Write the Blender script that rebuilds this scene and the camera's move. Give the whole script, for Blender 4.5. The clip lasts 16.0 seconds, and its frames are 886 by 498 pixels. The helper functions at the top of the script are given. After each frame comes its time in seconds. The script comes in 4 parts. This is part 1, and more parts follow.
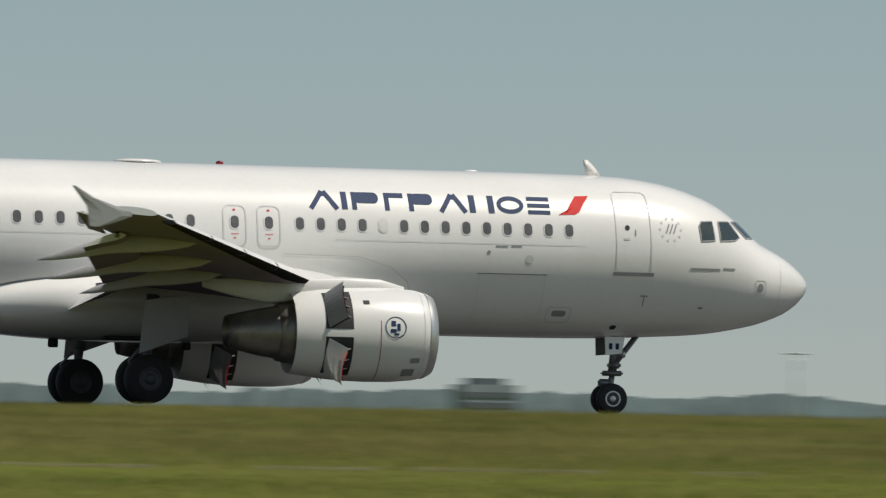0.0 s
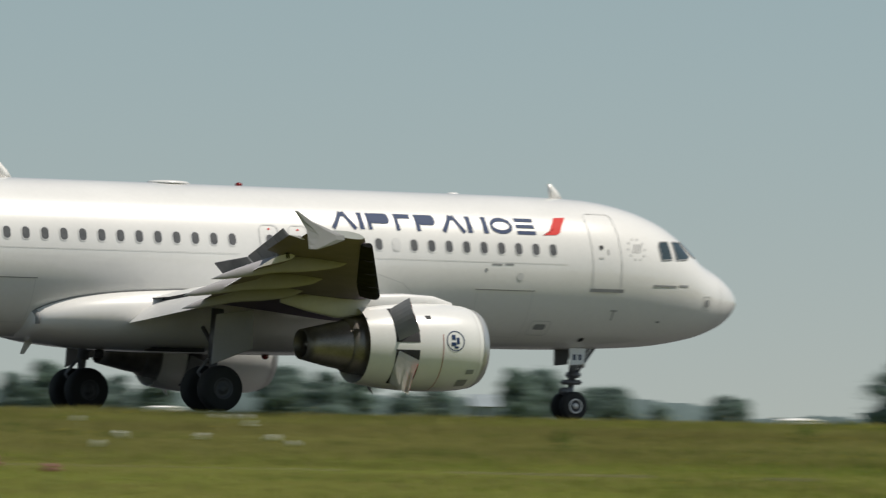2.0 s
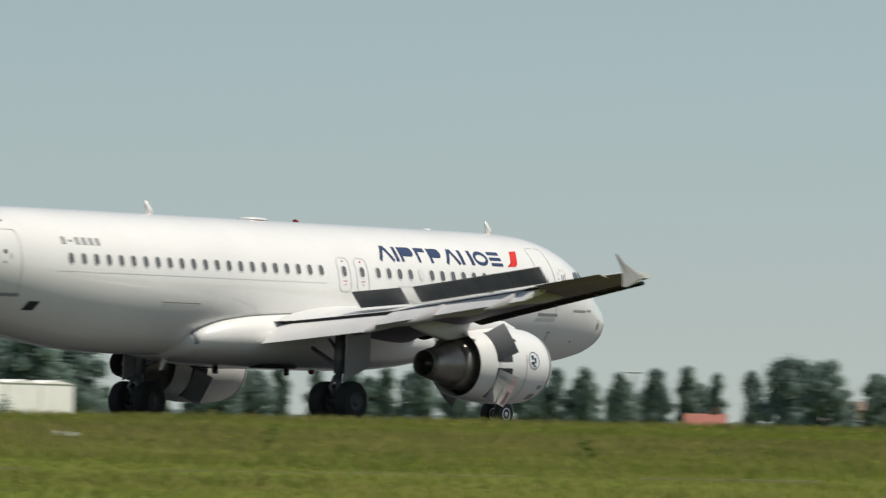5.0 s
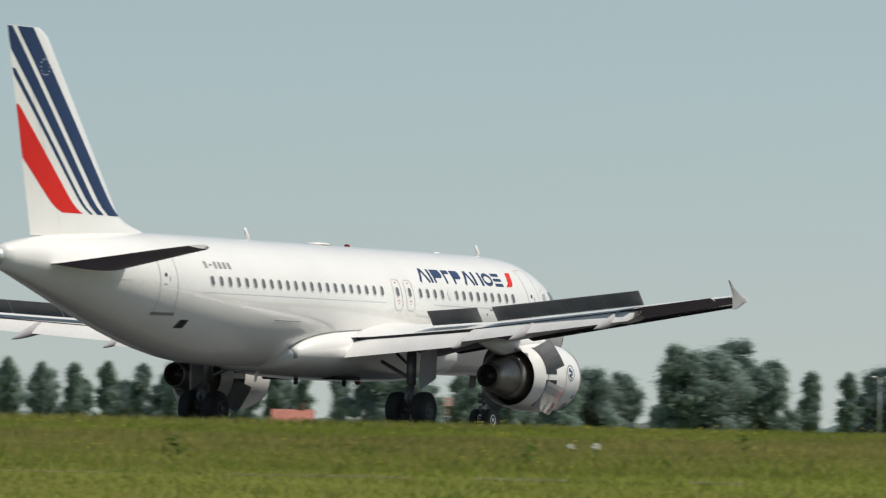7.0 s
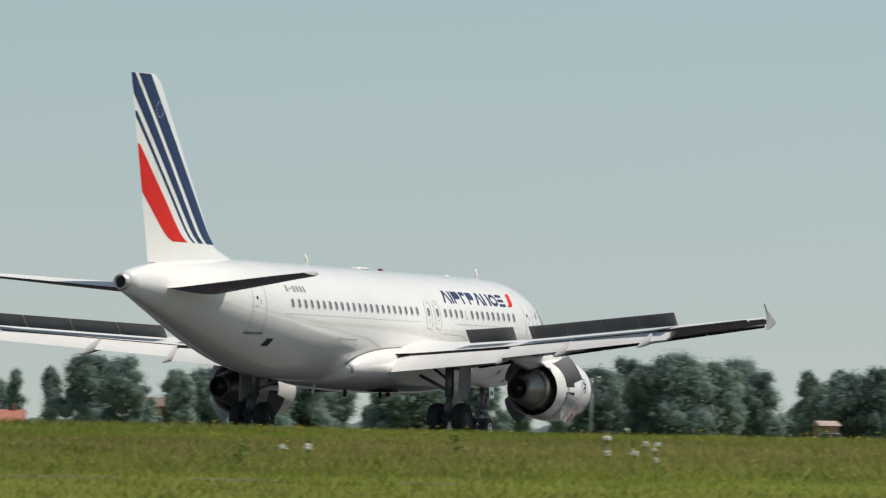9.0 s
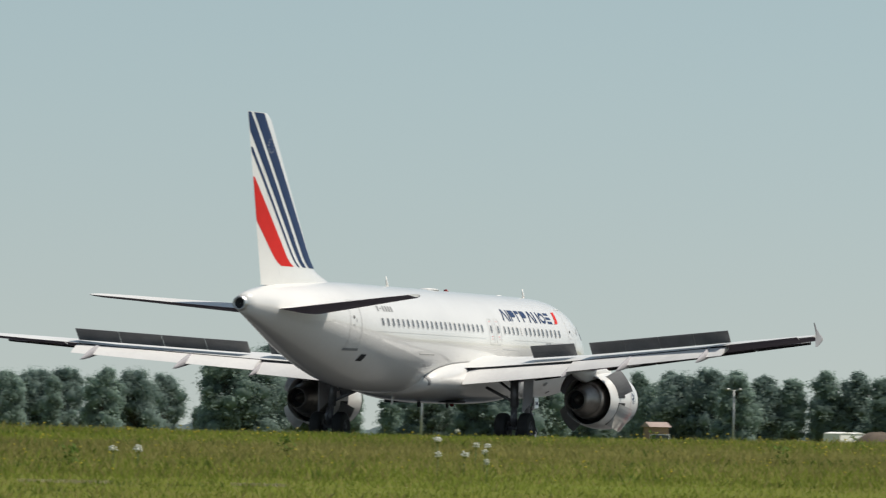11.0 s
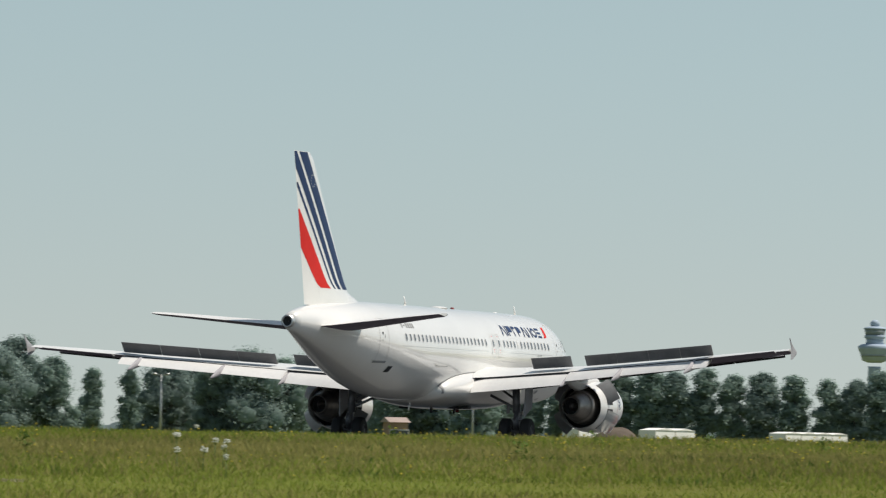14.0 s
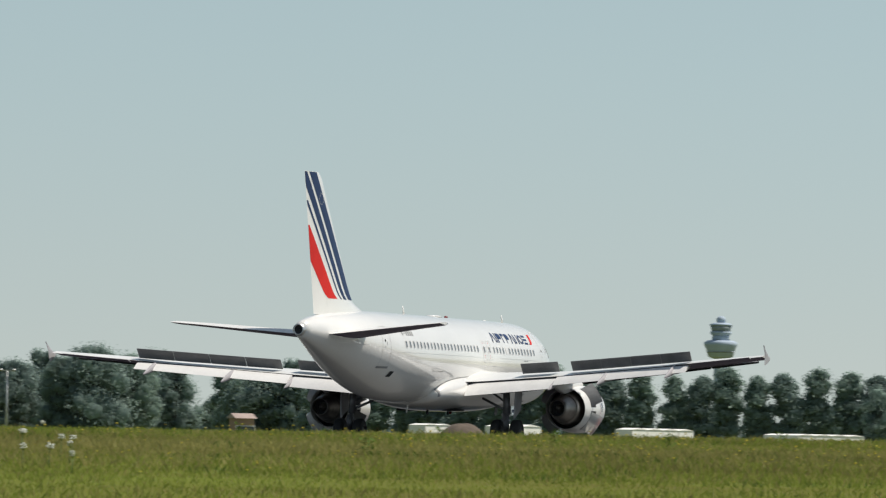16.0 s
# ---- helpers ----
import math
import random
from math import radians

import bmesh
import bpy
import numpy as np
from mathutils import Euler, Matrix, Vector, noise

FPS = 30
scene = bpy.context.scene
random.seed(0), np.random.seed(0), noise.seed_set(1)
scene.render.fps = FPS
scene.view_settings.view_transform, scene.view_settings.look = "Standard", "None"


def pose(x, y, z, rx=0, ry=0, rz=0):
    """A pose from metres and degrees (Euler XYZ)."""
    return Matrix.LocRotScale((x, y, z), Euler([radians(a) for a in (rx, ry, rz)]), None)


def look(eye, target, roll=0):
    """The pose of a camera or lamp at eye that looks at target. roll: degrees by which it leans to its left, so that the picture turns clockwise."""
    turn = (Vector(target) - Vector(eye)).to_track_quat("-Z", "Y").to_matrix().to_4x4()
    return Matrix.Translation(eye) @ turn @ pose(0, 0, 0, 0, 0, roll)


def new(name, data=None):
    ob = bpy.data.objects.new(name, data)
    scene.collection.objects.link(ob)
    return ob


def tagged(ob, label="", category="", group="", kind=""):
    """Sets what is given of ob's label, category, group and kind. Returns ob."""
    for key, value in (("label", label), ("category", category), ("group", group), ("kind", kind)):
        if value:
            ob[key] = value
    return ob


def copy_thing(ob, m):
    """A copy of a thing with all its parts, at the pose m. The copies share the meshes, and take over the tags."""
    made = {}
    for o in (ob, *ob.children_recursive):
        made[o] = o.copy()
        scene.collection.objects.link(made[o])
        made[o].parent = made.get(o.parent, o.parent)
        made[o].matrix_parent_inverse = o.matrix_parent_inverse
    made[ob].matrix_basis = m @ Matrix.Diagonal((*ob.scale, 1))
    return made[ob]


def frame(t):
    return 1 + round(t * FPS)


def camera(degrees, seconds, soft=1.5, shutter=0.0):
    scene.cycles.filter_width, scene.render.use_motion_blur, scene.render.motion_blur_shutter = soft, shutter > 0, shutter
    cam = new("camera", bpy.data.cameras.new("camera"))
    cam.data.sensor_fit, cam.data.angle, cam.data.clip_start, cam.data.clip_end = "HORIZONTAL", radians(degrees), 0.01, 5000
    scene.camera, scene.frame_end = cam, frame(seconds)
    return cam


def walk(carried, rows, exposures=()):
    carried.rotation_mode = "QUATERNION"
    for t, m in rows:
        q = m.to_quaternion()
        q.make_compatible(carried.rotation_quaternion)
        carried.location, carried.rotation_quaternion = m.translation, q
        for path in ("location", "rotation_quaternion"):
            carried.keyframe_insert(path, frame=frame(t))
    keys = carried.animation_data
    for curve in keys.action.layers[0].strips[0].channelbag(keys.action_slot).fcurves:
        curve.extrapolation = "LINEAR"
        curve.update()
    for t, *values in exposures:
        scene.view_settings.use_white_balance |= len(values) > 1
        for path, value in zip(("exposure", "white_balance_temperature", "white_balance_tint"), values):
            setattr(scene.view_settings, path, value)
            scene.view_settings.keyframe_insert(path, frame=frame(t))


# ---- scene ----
# ---- camera and the two paths ----
EYE = Vector((0, 0, -0.607))
LEAN = 1.048
# seconds, camera pan and tilt; nose of the airliner x, y and heading (degrees)
PATH = [
    (0.0, 35.071, 1.492, 110.82, 142.10, -19.78),
    (0.5, 37.633, 1.500, 118.68, 139.54, -19.08),
    (1.0, 40.088, 1.512, 127.03, 136.95, -18.23),
    (1.5, 42.253, 1.520, 134.85, 134.78, -17.11),
    (2.0, 44.623, 1.531, 142.35, 133.06, -15.57),
    (2.5, 46.650, 1.545, 149.49, 131.78, -13.71),
    (3.0, 48.399, 1.551, 156.36, 130.89, -11.53),
    (3.5, 49.865, 1.563, 163.39, 130.31, -9.14),
    (4.0, 51.381, 1.569, 171.12, 129.93, -6.48),
    (4.5, 52.293, 1.575, 176.78, 130.42, -3.65),
    (5.0, 53.317, 1.565, 183.85, 130.93, -0.85),
    (7.5, 57.212, 1.599, 216.26, 134.93, 7.25),
    (8.0, 57.798, 1.604, 222.86, 136.00, 8.07),
    (8.5, 58.329, 1.615, 229.09, 137.10, 8.75),
    (9.0, 58.865, 1.632, 235.37, 138.20, 9.31),
    (9.5, 59.262, 1.639, 241.52, 139.36, 9.72),
    (10.0, 59.620, 1.655, 247.83, 140.54, 10.05),
    (12.5, 61.125, 1.667, 277.19, 146.04, 10.56),
    (13.0, 61.544, 1.675, 283.04, 147.07, 10.47),
    (13.5, 61.958, 1.669, 288.64, 148.07, 10.38),
    (14.0, 62.271, 1.666, 294.29, 149.05, 10.32),
    (14.5, 62.519, 1.666, 300.02, 150.10, 10.24),
    (15.0, 62.856, 1.665, 305.78, 151.11, 10.13),
    (15.5, 63.184, 1.660, 311.33, 152.08, 10.00),
    (16.0, 63.488, 1.657, 316.93, 153.02, 9.87),
]
cam = camera(7.009, 16.0, soft=1.25, shutter=1.0)


def aim(pan, tilt):
    a, b = radians(pan), radians(tilt)
    return EYE + 100 * Vector((math.sin(a) * math.cos(b), math.cos(a) * math.cos(b), math.sin(b)))


walk(cam, [(r[0], look(EYE, aim(r[1], r[2]), LEAN)) for r in PATH],
     exposures=[(0.0, -0.27), (2.5, -0.18), (5.0, -0.05), (7.5, 0.02), (10.0, 0.03), (16.0, 0.08)])

# ---- light ----
SUN_AZ, SUN_EL = 141.0, 61.0          # azimuth from +y towards +x, height
world = bpy.data.worlds.new("sky")
scene.world = world
world.use_nodes = True
wn, wl = world.node_tree.nodes, world.node_tree.links
sky = wn.new("ShaderNodeTexSky")
sky.sky_type = "NISHITA"
sky.sun_disc = False
sky.sun_elevation, sky.sun_rotation = radians(SUN_EL), radians(SUN_AZ)
sky.air_density, sky.dust_density, sky.ozone_density = 1.0, 0.3, 1.5
# low haze: the band by the horizon takes the tone of the sky a little higher up
coord, lift = wn.new("ShaderNodeTexCoord"), wn.new("ShaderNodeVectorMath")
lift.inputs[1].default_value = (0, 0, 0.12)
wl.new(coord.outputs["Generated"], lift.inputs[0])
wl.new(lift.outputs[0], sky.inputs[0])
tint = wn.new("ShaderNodeMix")
tint.data_type, tint.blend_type = "RGBA", "MULTIPLY"
tint.inputs[0].default_value = 1.0
# greyer haze by the horizon, clearer blue a few degrees up
split, height, hue = wn.new("ShaderNodeSeparateXYZ"), wn.new("ShaderNodeMapRange"), wn.new("ShaderNodeMix")
height.interpolation_type = "SMOOTHSTEP"
height.inputs["From Min"].default_value, height.inputs["From Max"].default_value = -0.01, 0.07
hue.data_type = "RGBA"
hue.inputs[6].default_value, hue.inputs[7].default_value = (0.99, 0.764, 0.576, 1), (1.01, 0.866, 0.643, 1)
wl.new(coord.outputs["Generated"], split.inputs[0])
wl.new(split.outputs[2], height.inputs["Value"])
wl.new(height.outputs[0], hue.inputs[0])
wl.new(hue.outputs[2], tint.inputs[7])
wl.new(sky.outputs[0], tint.inputs[6])
wl.new(tint.outputs[2], wn["Background"].inputs[0])
wn["Background"].inputs[1].default_value = 0.140
sun = new("sun", bpy.data.lights.new("sun", "SUN"))
sun.data.energy, sun.data.angle, sun.data.color = 4.2, radians(0.6), (1.0, 0.94, 0.845)
_a, _e = radians(SUN_AZ), radians(SUN_EL)
sun.matrix_world = look(500 * Vector((math.sin(_a) * math.cos(_e), math.cos(_a) * math.cos(_e), math.sin(_e))), (0, 0, 0))


# ---- materials ----
def mat(name, color, rough=0.5, metal=0.0, vary=0.08, scale=2.0, fine=40.0, bump=0.0, coat=0.0, other=None,
        objvary=0.0, translucent=0.0):
    m = bpy.data.materials.new(name)
    m.use_nodes = True
    n, l = m.node_tree.nodes, m.node_tree.links
    b = n["Principled BSDF"]
    b.inputs["Roughness"].default_value = rough
    b.inputs["Metallic"].default_value = metal
    b.inputs["Coat Weight"].default_value = coat
    b.inputs["Coat Roughness"].default_value = 0.12
    tc = n.new("ShaderNodeTexCoord")
    big, small = n.new("ShaderNodeTexNoise"), n.new("ShaderNodeTexNoise")
    for t, s, det in ((big, scale, 5), (small, fine, 3)):
        t.inputs["Scale"].default_value = s
        t.inputs["Detail"].default_value = det
        l.new(tc.outputs["Object"], t.inputs["Vector"])
    add = n.new("ShaderNodeMath")
    add.operation = "MULTIPLY_ADD"
    l.new(small.outputs["Fac"], add.inputs[0])
    add.inputs[1].default_value = 0.4
    l.new(big.outputs["Fac"], add.inputs[2])
    ramp = n.new("ShaderNodeMapRange")
    ramp.inputs["From Min"].default_value, ramp.inputs["From Max"].default_value = 0.4, 1.0
    l.new(add.outputs[0], ramp.inputs["Value"])
    mix = n.new("ShaderNodeMix")
    mix.data_type = "RGBA"
    c = Vector(color)
    o = Vector(other) if other else c * (1 - 2 * vary)
    mix.inputs[6].default_value = (*o, 1)
    mix.inputs[7].default_value = (*(c * (1 + vary)), 1)
    l.new(ramp.outputs[0], mix.inputs[0])
    last = mix.outputs[2]
    if objvary:
        info, geo = n.new("ShaderNodeObjectInfo"), n.new("ShaderNodeNewGeometry")
        s = n.new("ShaderNodeMath")
        s.operation = "ADD"
        l.new(info.outputs["Random"], s.inputs[0])
        l.new(geo.outputs["Random Per Island"], s.inputs[1])
        hv = n.new("ShaderNodeHueSaturation")
        mr = n.new("ShaderNodeMapRange")
        mr.inputs["From Max"].default_value = 2.0
        mr.inputs["To Min"].default_value, mr.inputs["To Max"].default_value = 1 - objvary, 1 + objvary
        l.new(s.outputs[0], mr.inputs["Value"])
        l.new(mr.outputs[0], hv.inputs["Value"])
        l.new(last, hv.inputs["Color"])
        last = hv.outputs[0]
    l.new(last, b.inputs["Base Color"])
    if translucent:
        out = n["Material Output"]
        tr, ms = n.new("ShaderNodeBsdfTranslucent"), n.new("ShaderNodeMixShader")
        ms.inputs[0].default_value = translucent
        l.new(last, tr.inputs["Color"])
        l.new(b.outputs[0], ms.inputs[1])
        l.new(tr.outputs[0], ms.inputs[2])
        l.new(ms.outputs[0], out.inputs["Surface"])
    if bump:
        bp = n.new("ShaderNodeBump")
        bp.inputs["Strength"].default_value = bump
        bp.inputs["Distance"].default_value = 0.02
        l.new(add.outputs[0], bp.inputs["Height"])
        l.new(bp.outputs[0], b.inputs["Normal"])
    return m


WHITE = mat("white_paint", (0.83, 0.81, 0.775), 0.30, vary=0.035, scale=0.45, fine=7, coat=0.8)
WHITE.node_tree.nodes["Principled BSDF"].inputs["Coat Roughness"].default_value = 0.06
WHITE2 = mat("nacelle_paint", (0.78, 0.77, 0.74), 0.3, vary=0.03, scale=0.9, fine=12, coat=0.4)
# underside grey: darkened for shade, purple against green light off the grass
SHADEGREY = mat("grey_paint", (0.195, 0.165, 0.215), 0.6, vary=0.12, scale=0.8, fine=8)
WINGTOP = mat("wing_grey", (0.72, 0.72, 0.705), 0.38, vary=0.05, scale=0.7, fine=8, coat=0.1)
LIGHTGREY = mat("pale_grey_paint", (0.74, 0.725, 0.705), 0.4, vary=0.05, scale=1.0, fine=8)
# near-black slat underside: the shade of its hollow is put into the colour
SLATSHADE = mat("slat_underside_shade", (0.032, 0.032, 0.034), 0.5, vary=0.2, scale=2, fine=14)
FENCE = mat("fence_grey", (0.43, 0.42, 0.43), 0.45, vary=0.06, scale=1.2, fine=10)
FAIRGREY = mat("fairing_grey", (0.42, 0.405, 0.42), 0.5, vary=0.06, scale=1.2, fine=10)
DOORGREY = mat("reverser_door_shade_grey", (0.36, 0.36, 0.36), 0.45, vary=0.06, scale=2, fine=20)
DARK = mat("dark_cavity", (0.025, 0.025, 0.027), 0.7, vary=0.2, scale=4)
SPOIL = mat("spoiler_shade_grey", (0.185, 0.185, 0.188), 0.55, vary=0.12, scale=1.5, fine=14)
SEAM = mat("panel_seam", (0.30, 0.30, 0.30), 0.6, vary=0.1)
SEAM2 = mat("faint_panel_seam", (0.64, 0.63, 0.61), 0.5, vary=0.05)
NAVY = mat("navy_paint", (0.022, 0.045, 0.115), 0.55, vary=0.05)
RED = mat("red_paint", (0.66, 0.022, 0.016), 0.55, vary=0.04)
for m, spec in ((NAVY, .2), (RED, .2), (SHADEGREY, .1), (SLATSHADE, 0), (FAIRGREY, .1), (SPOIL, .15)):
    m.node_tree.nodes["Principled BSDF"].inputs["Specular IOR Level"].default_value = spec
GLASS = mat("cabin_window", (0.13, 0.127, 0.125), 0.15, vary=0.15, scale=6, coat=0.5)
COCKPIT = mat("cockpit_glass", (0.03, 0.05, 0.055), 0.05, vary=0.1, coat=1.0)
METAL = mat("bare_aluminium", (0.66, 0.65, 0.63), 0.42, 0.9, vary=0.05, scale=3, fine=30)
HOT = mat("heat_stained_metal", (0.30, 0.272, 0.245), 0.42, 0.75, vary=0.2, scale=2.5, fine=25)
STEEL = mat("gear_steel", (0.22, 0.22, 0.23), 0.45, 0.5, vary=0.15, scale=5, fine=40)
RUBBER = mat("tyre_rubber", (0.018, 0.018, 0.018), 0.75, vary=0.25, scale=6, fine=50, bump=0.1)
RIM = mat("wheel_rim", (0.075, 0.075, 0.08), 0.5, 0.4, vary=0.1, scale=9)
BEACON = mat("red_beacon", (0.22, 0.015, 0.015), 0.2, vary=0.05)
REDIN = mat("reverser_red_edge", (0.60, 0.06, 0.03), 0.5, vary=0.1)

COWLLINE = mat("dull_red_line", (0.36, 0.07, 0.05), 0.5, vary=0.1)

# ---- airliner: d is metres behind the nose, z metres over the runway ----
plane = new("airliner")
tagged(plane, "white twin-engine jet airliner with red and navy fin stripes", "airplane")


def part(name, bm, material, parent, label="", smooth=True):
    me = bpy.data.meshes.new(name)
    bmesh.ops.recalc_face_normals(bm, faces=bm.faces)
    bm.to_mesh(me)
    bm.free()
    for p in me.polygons:
        p.use_smooth = smooth
    for mm in (material if isinstance(material, (list, tuple)) else [material]):
        me.materials.append(mm)
    ob = new(name, me)
    ob.parent = parent
    if label:
        tagged(ob, label)
    return ob


def sharp(ob, deg=35):
    ob.data.set_sharp_from_angle(angle=radians(deg))
    return ob


def loft(rings, close=True, cap=True):
    """A skin over rings of equally many points."""
    bm = bmesh.new()
    vs = [[bm.verts.new(p) for p in r] for r in rings]
    k = len(rings[0])
    for a, b in zip(vs[:-1], vs[1:]):
        for i in range(k if close else k - 1):
            j = (i + 1) % k
            try:
                bm.faces.new((a[i], a[j], b[j], b[i]))
            except ValueError:
                pass
    if cap:
        for r in (vs[0], vs[-1]):
            bm.faces.new(r)
    bmesh.ops.remove_doubles(bm, verts=bm.verts, dist=1e-5)
    return bm


def box_bm(size, at=(0, 0, 0), bevel=0.0, m=None, seg=2):
    bm = bmesh.new()
    bmesh.ops.create_cube(bm, size=1, matrix=Matrix.Translation(at) @ (m or Matrix()) @ Matrix.Diagonal((*size, 1)))
    if bevel:
        bmesh.ops.bevel(bm, geom=bm.edges[:], offset=bevel, segments=seg, affect="EDGES")
    return bm


def tube_bm(a, b, r1, r2=None, seg=14):
    a, b = Vector(a), Vector(b)
    bm = bmesh.new()
    q = (b - a).to_track_quat("Z", "Y").to_matrix().to_4x4()
    bmesh.ops.create_cone(bm, cap_ends=True, segments=seg, radius1=r1, radius2=r1 if r2 is None else r2,
                          depth=(b - a).length, matrix=Matrix.Translation((a + b) / 2) @ q)
    return bm


def join(*bms):
    out = bmesh.new()
    for b in bms:
        me = bpy.data.meshes.new("t")
        b.to_mesh(me)
        b.free()
        out.from_mesh(me)
        bpy.data.meshes.remove(me)
    return out


def smooth_table(xs, ys):
    xs, ys = np.array(xs, float), np.array(ys, float)
    s = np.diff(ys) / np.diff(xs)
    m = np.zeros(len(xs))
    m[1:-1] = np.where(s[1:] * s[:-1] > 0, 2 * s[1:] * s[:-1] / (s[1:] + s[:-1] + 1e-12), 0)
    m[0], m[-1] = s[0], s[-1]

    def f(x):
        i = int(np.clip(np.searchsorted(xs, x) - 1, 0, len(xs) - 2))
        h = xs[i + 1] - xs[i]
        t = (x - xs[i]) / h
        return float((2*t**3 - 3*t**2 + 1) * ys[i] + (t**3 - 2*t**2 + t) * h * m[i]
                     + (-2*t**3 + 3*t**2) * ys[i + 1] + (t**3 - t**2) * h * m[i + 1])
    return f


ST = (0, .05, .15, .3, .65, 1.0, 1.38, 1.97, 2.56, 3.29, 4.02, 5.0, 6.2, 7.5, 23.5, 26, 28, 30, 32, 34, 35.5, 36.8, 37.4)
f_top = smooth_table(ST, (3.26, 3.43, 3.56, 3.71, 3.97, 4.16, 4.36, 4.88, 5.28, 5.57, 5.75, 5.875, 5.91, 5.92, 5.92, 5.92, 5.91, 5.87,
                          5.79, 5.67, 5.53, 5.33, 5.17))
f_bot = smooth_table(ST, (3.26, 3.10, 2.96, 2.80, 2.56, 2.41, 2.28, 2.15, 2.05, 1.98, 1.94, 1.89, 1.86, 1.85, 1.85, 1.95, 2.22, 2.64,
                          3.14, 3.68, 4.08, 4.42, 4.57))
f_wid = smooth_table(ST, (0.001, .19, .34, .50, .78, .99, 1.17, 1.40, 1.58, 1.74, 1.85, 1.93, 1.965, 1.975, 1.975, 1.95, 1.86, 1.66,
                          1.36, .98, .68, .40, .28))


def mid(d):
    return f_bot(d) + 0.515 * (f_top(d) - f_bot(d))


def ring(d, k=56):
    t, b, w, c = f_top(d), f_bot(d), f_wid(d), mid(d)
    out = []
    for i in range(k):
        a = 2 * math.pi * i / k
        s = math.sin(a)
        out.append((-d, w * math.cos(a), c + (t - c if s > 0 else c - b) * s))
    return out


def skin_y(d, z, off=0.006):
    t, b, w, c = f_top(d), f_bot(d), f_wid(d), mid(d)
    q = (z - c) / ((t - c) if z > c else (c - b))
    return (w + off) * math.sqrt(max(0.0, 1 - min(1, abs(q)) ** 2)) + off * abs(q)


def skin(d, z, side=-1, off=0.006):
    return Vector((-d, side * skin_y(d, z, off), z))


def skin_patch(poly, side=-1, off=0.006):
    """A filled outline, given as (d, z), laid on the fuselage's side."""
    bm = bmesh.new()
    fine = []
    for (a, b), (c, e) in zip(poly, poly[1:] + poly[:1]):
        k = max(1, int(math.hypot(c - a, e - b) / .08))
        fine += [(a + (c - a) * i / k, b + (e - b) * i / k) for i in range(k)]
    poly = fine
    cd, cz = sum(p[0] for p in poly) / len(poly), sum(p[1] for p in poly) / len(poly)
    c = bm.verts.new(skin(cd, cz, side, off))
    half = [bm.verts.new(skin((p[0] + cd) / 2, (p[1] + cz) / 2, side, off)) for p in poly]
    rim = [bm.verts.new(skin(p[0], p[1], side, off)) for p in poly]
    for i in range(len(poly)):
        j = (i + 1) % len(poly)
        bm.faces.new((c, half[i], half[j]))
        bm.faces.new((half[i], rim[i], rim[j], half[j]))
    return bm


def skin_line(pts, width, side=-1, off=0.008, closed=False, step=0.12):
    """A thin strip along a line of (d, z) on the fuselage's side."""
    full = []
    seq = list(pts) + ([pts[0]] if closed else [])
    for (a, b), (c, e) in zip(seq[:-1], seq[1:]):
        k = max(1, int(math.hypot(c - a, e - b) / step))
        full += [(a + (c - a) * i / k, b + (e - b) * i / k) for i in range(k)]
    full.append(seq[-1])
    bm = bmesh.new()
    prev = None
    for i, (d, z) in enumerate(full):
        p, q = full[max(0, i - 1)], full[min(len(full) - 1, i + 1)]
        t = Vector((q[0] - p[0], q[1] - p[1])).normalized() * width / 2
        pair = (bm.verts.new(skin(d - t.y, z + t.x, side, off)), bm.verts.new(skin(d + t.y, z - t.x, side, off)))
        if prev:
            bm.faces.new((prev[0], prev[1], pair[1], pair[0]))
        prev = pair
    return bm


def round_rect(d0, d1, z0, z1, r, k=4):
    out = []
    for cx, cz, a0 in ((d1 - r, z1 - r, 0), (d0 + r, z1 - r, 90), (d0 + r, z0 + r, 180), (d1 - r, z0 + r, 270)):
        for i in range(k + 1):
            a = radians(a0 + 90 * i / k)
            out.append((cx + r * math.cos(a), cz + r * math.sin(a)))
    return out


stations = [0, .015, .05, .1, .15, .22, .3, .45, .65, .85, 1.1, 1.38, 1.65, 1.97, 2.25, 2.56, 2.9, 3.29, 3.65, 4.02, 4.5, 5.0, 5.6, 6.2,
            6.8, 7.5, 9, 11, 13, 15, 17, 19, 21, 22.5, 23.5, 24.5, 25.3, 26, 27, 28, 29, 30, 31, 32, 33, 34, 34.8, 35.5, 36.2, 36.8, 37.4]
fuselage = part("fuselage", loft([ring(d) for d in stations]), WHITE, plane, "glossy white rounded fuselage")

# belly fairing round the wing root
FD = (9.9, 10.4, 11.2, 12.5, 14, 16, 17.5, 19.2, 20.4, 21.1, 21.5, 21.65)
fw = smooth_table(FD, (1.2, 1.72, 2.02, 2.16, 2.2, 2.22, 2.2, 2.14, 2.02, 1.88, 1.72, 1.6))
ft = smooth_table(FD, (2.5, 3.0, 3.38, 3.54, 3.54, 3.52, 3.46, 3.34, 3.16, 2.94, 2.72, 2.6))
fb = smooth_table(FD, (1.9, 1.8, 1.68, 1.58, 1.54, 1.53, 1.53, 1.57, 1.65, 1.74, 1.84, 1.9))


def fairing_ring(d, k=40):
    w, t, b = fw(d), ft(d), fb(d)
    c, h = (t + b) / 2, (t - b) / 2
    out = []
    for i in range(k):
        a = 2 * math.pi * i / k
        ca, sa = math.cos(a), math.sin(a)
        out.append((-d, w * math.copysign(abs(ca) ** 0.85, ca), c + h * math.copysign(abs(sa) ** 0.85, sa)))
    return out


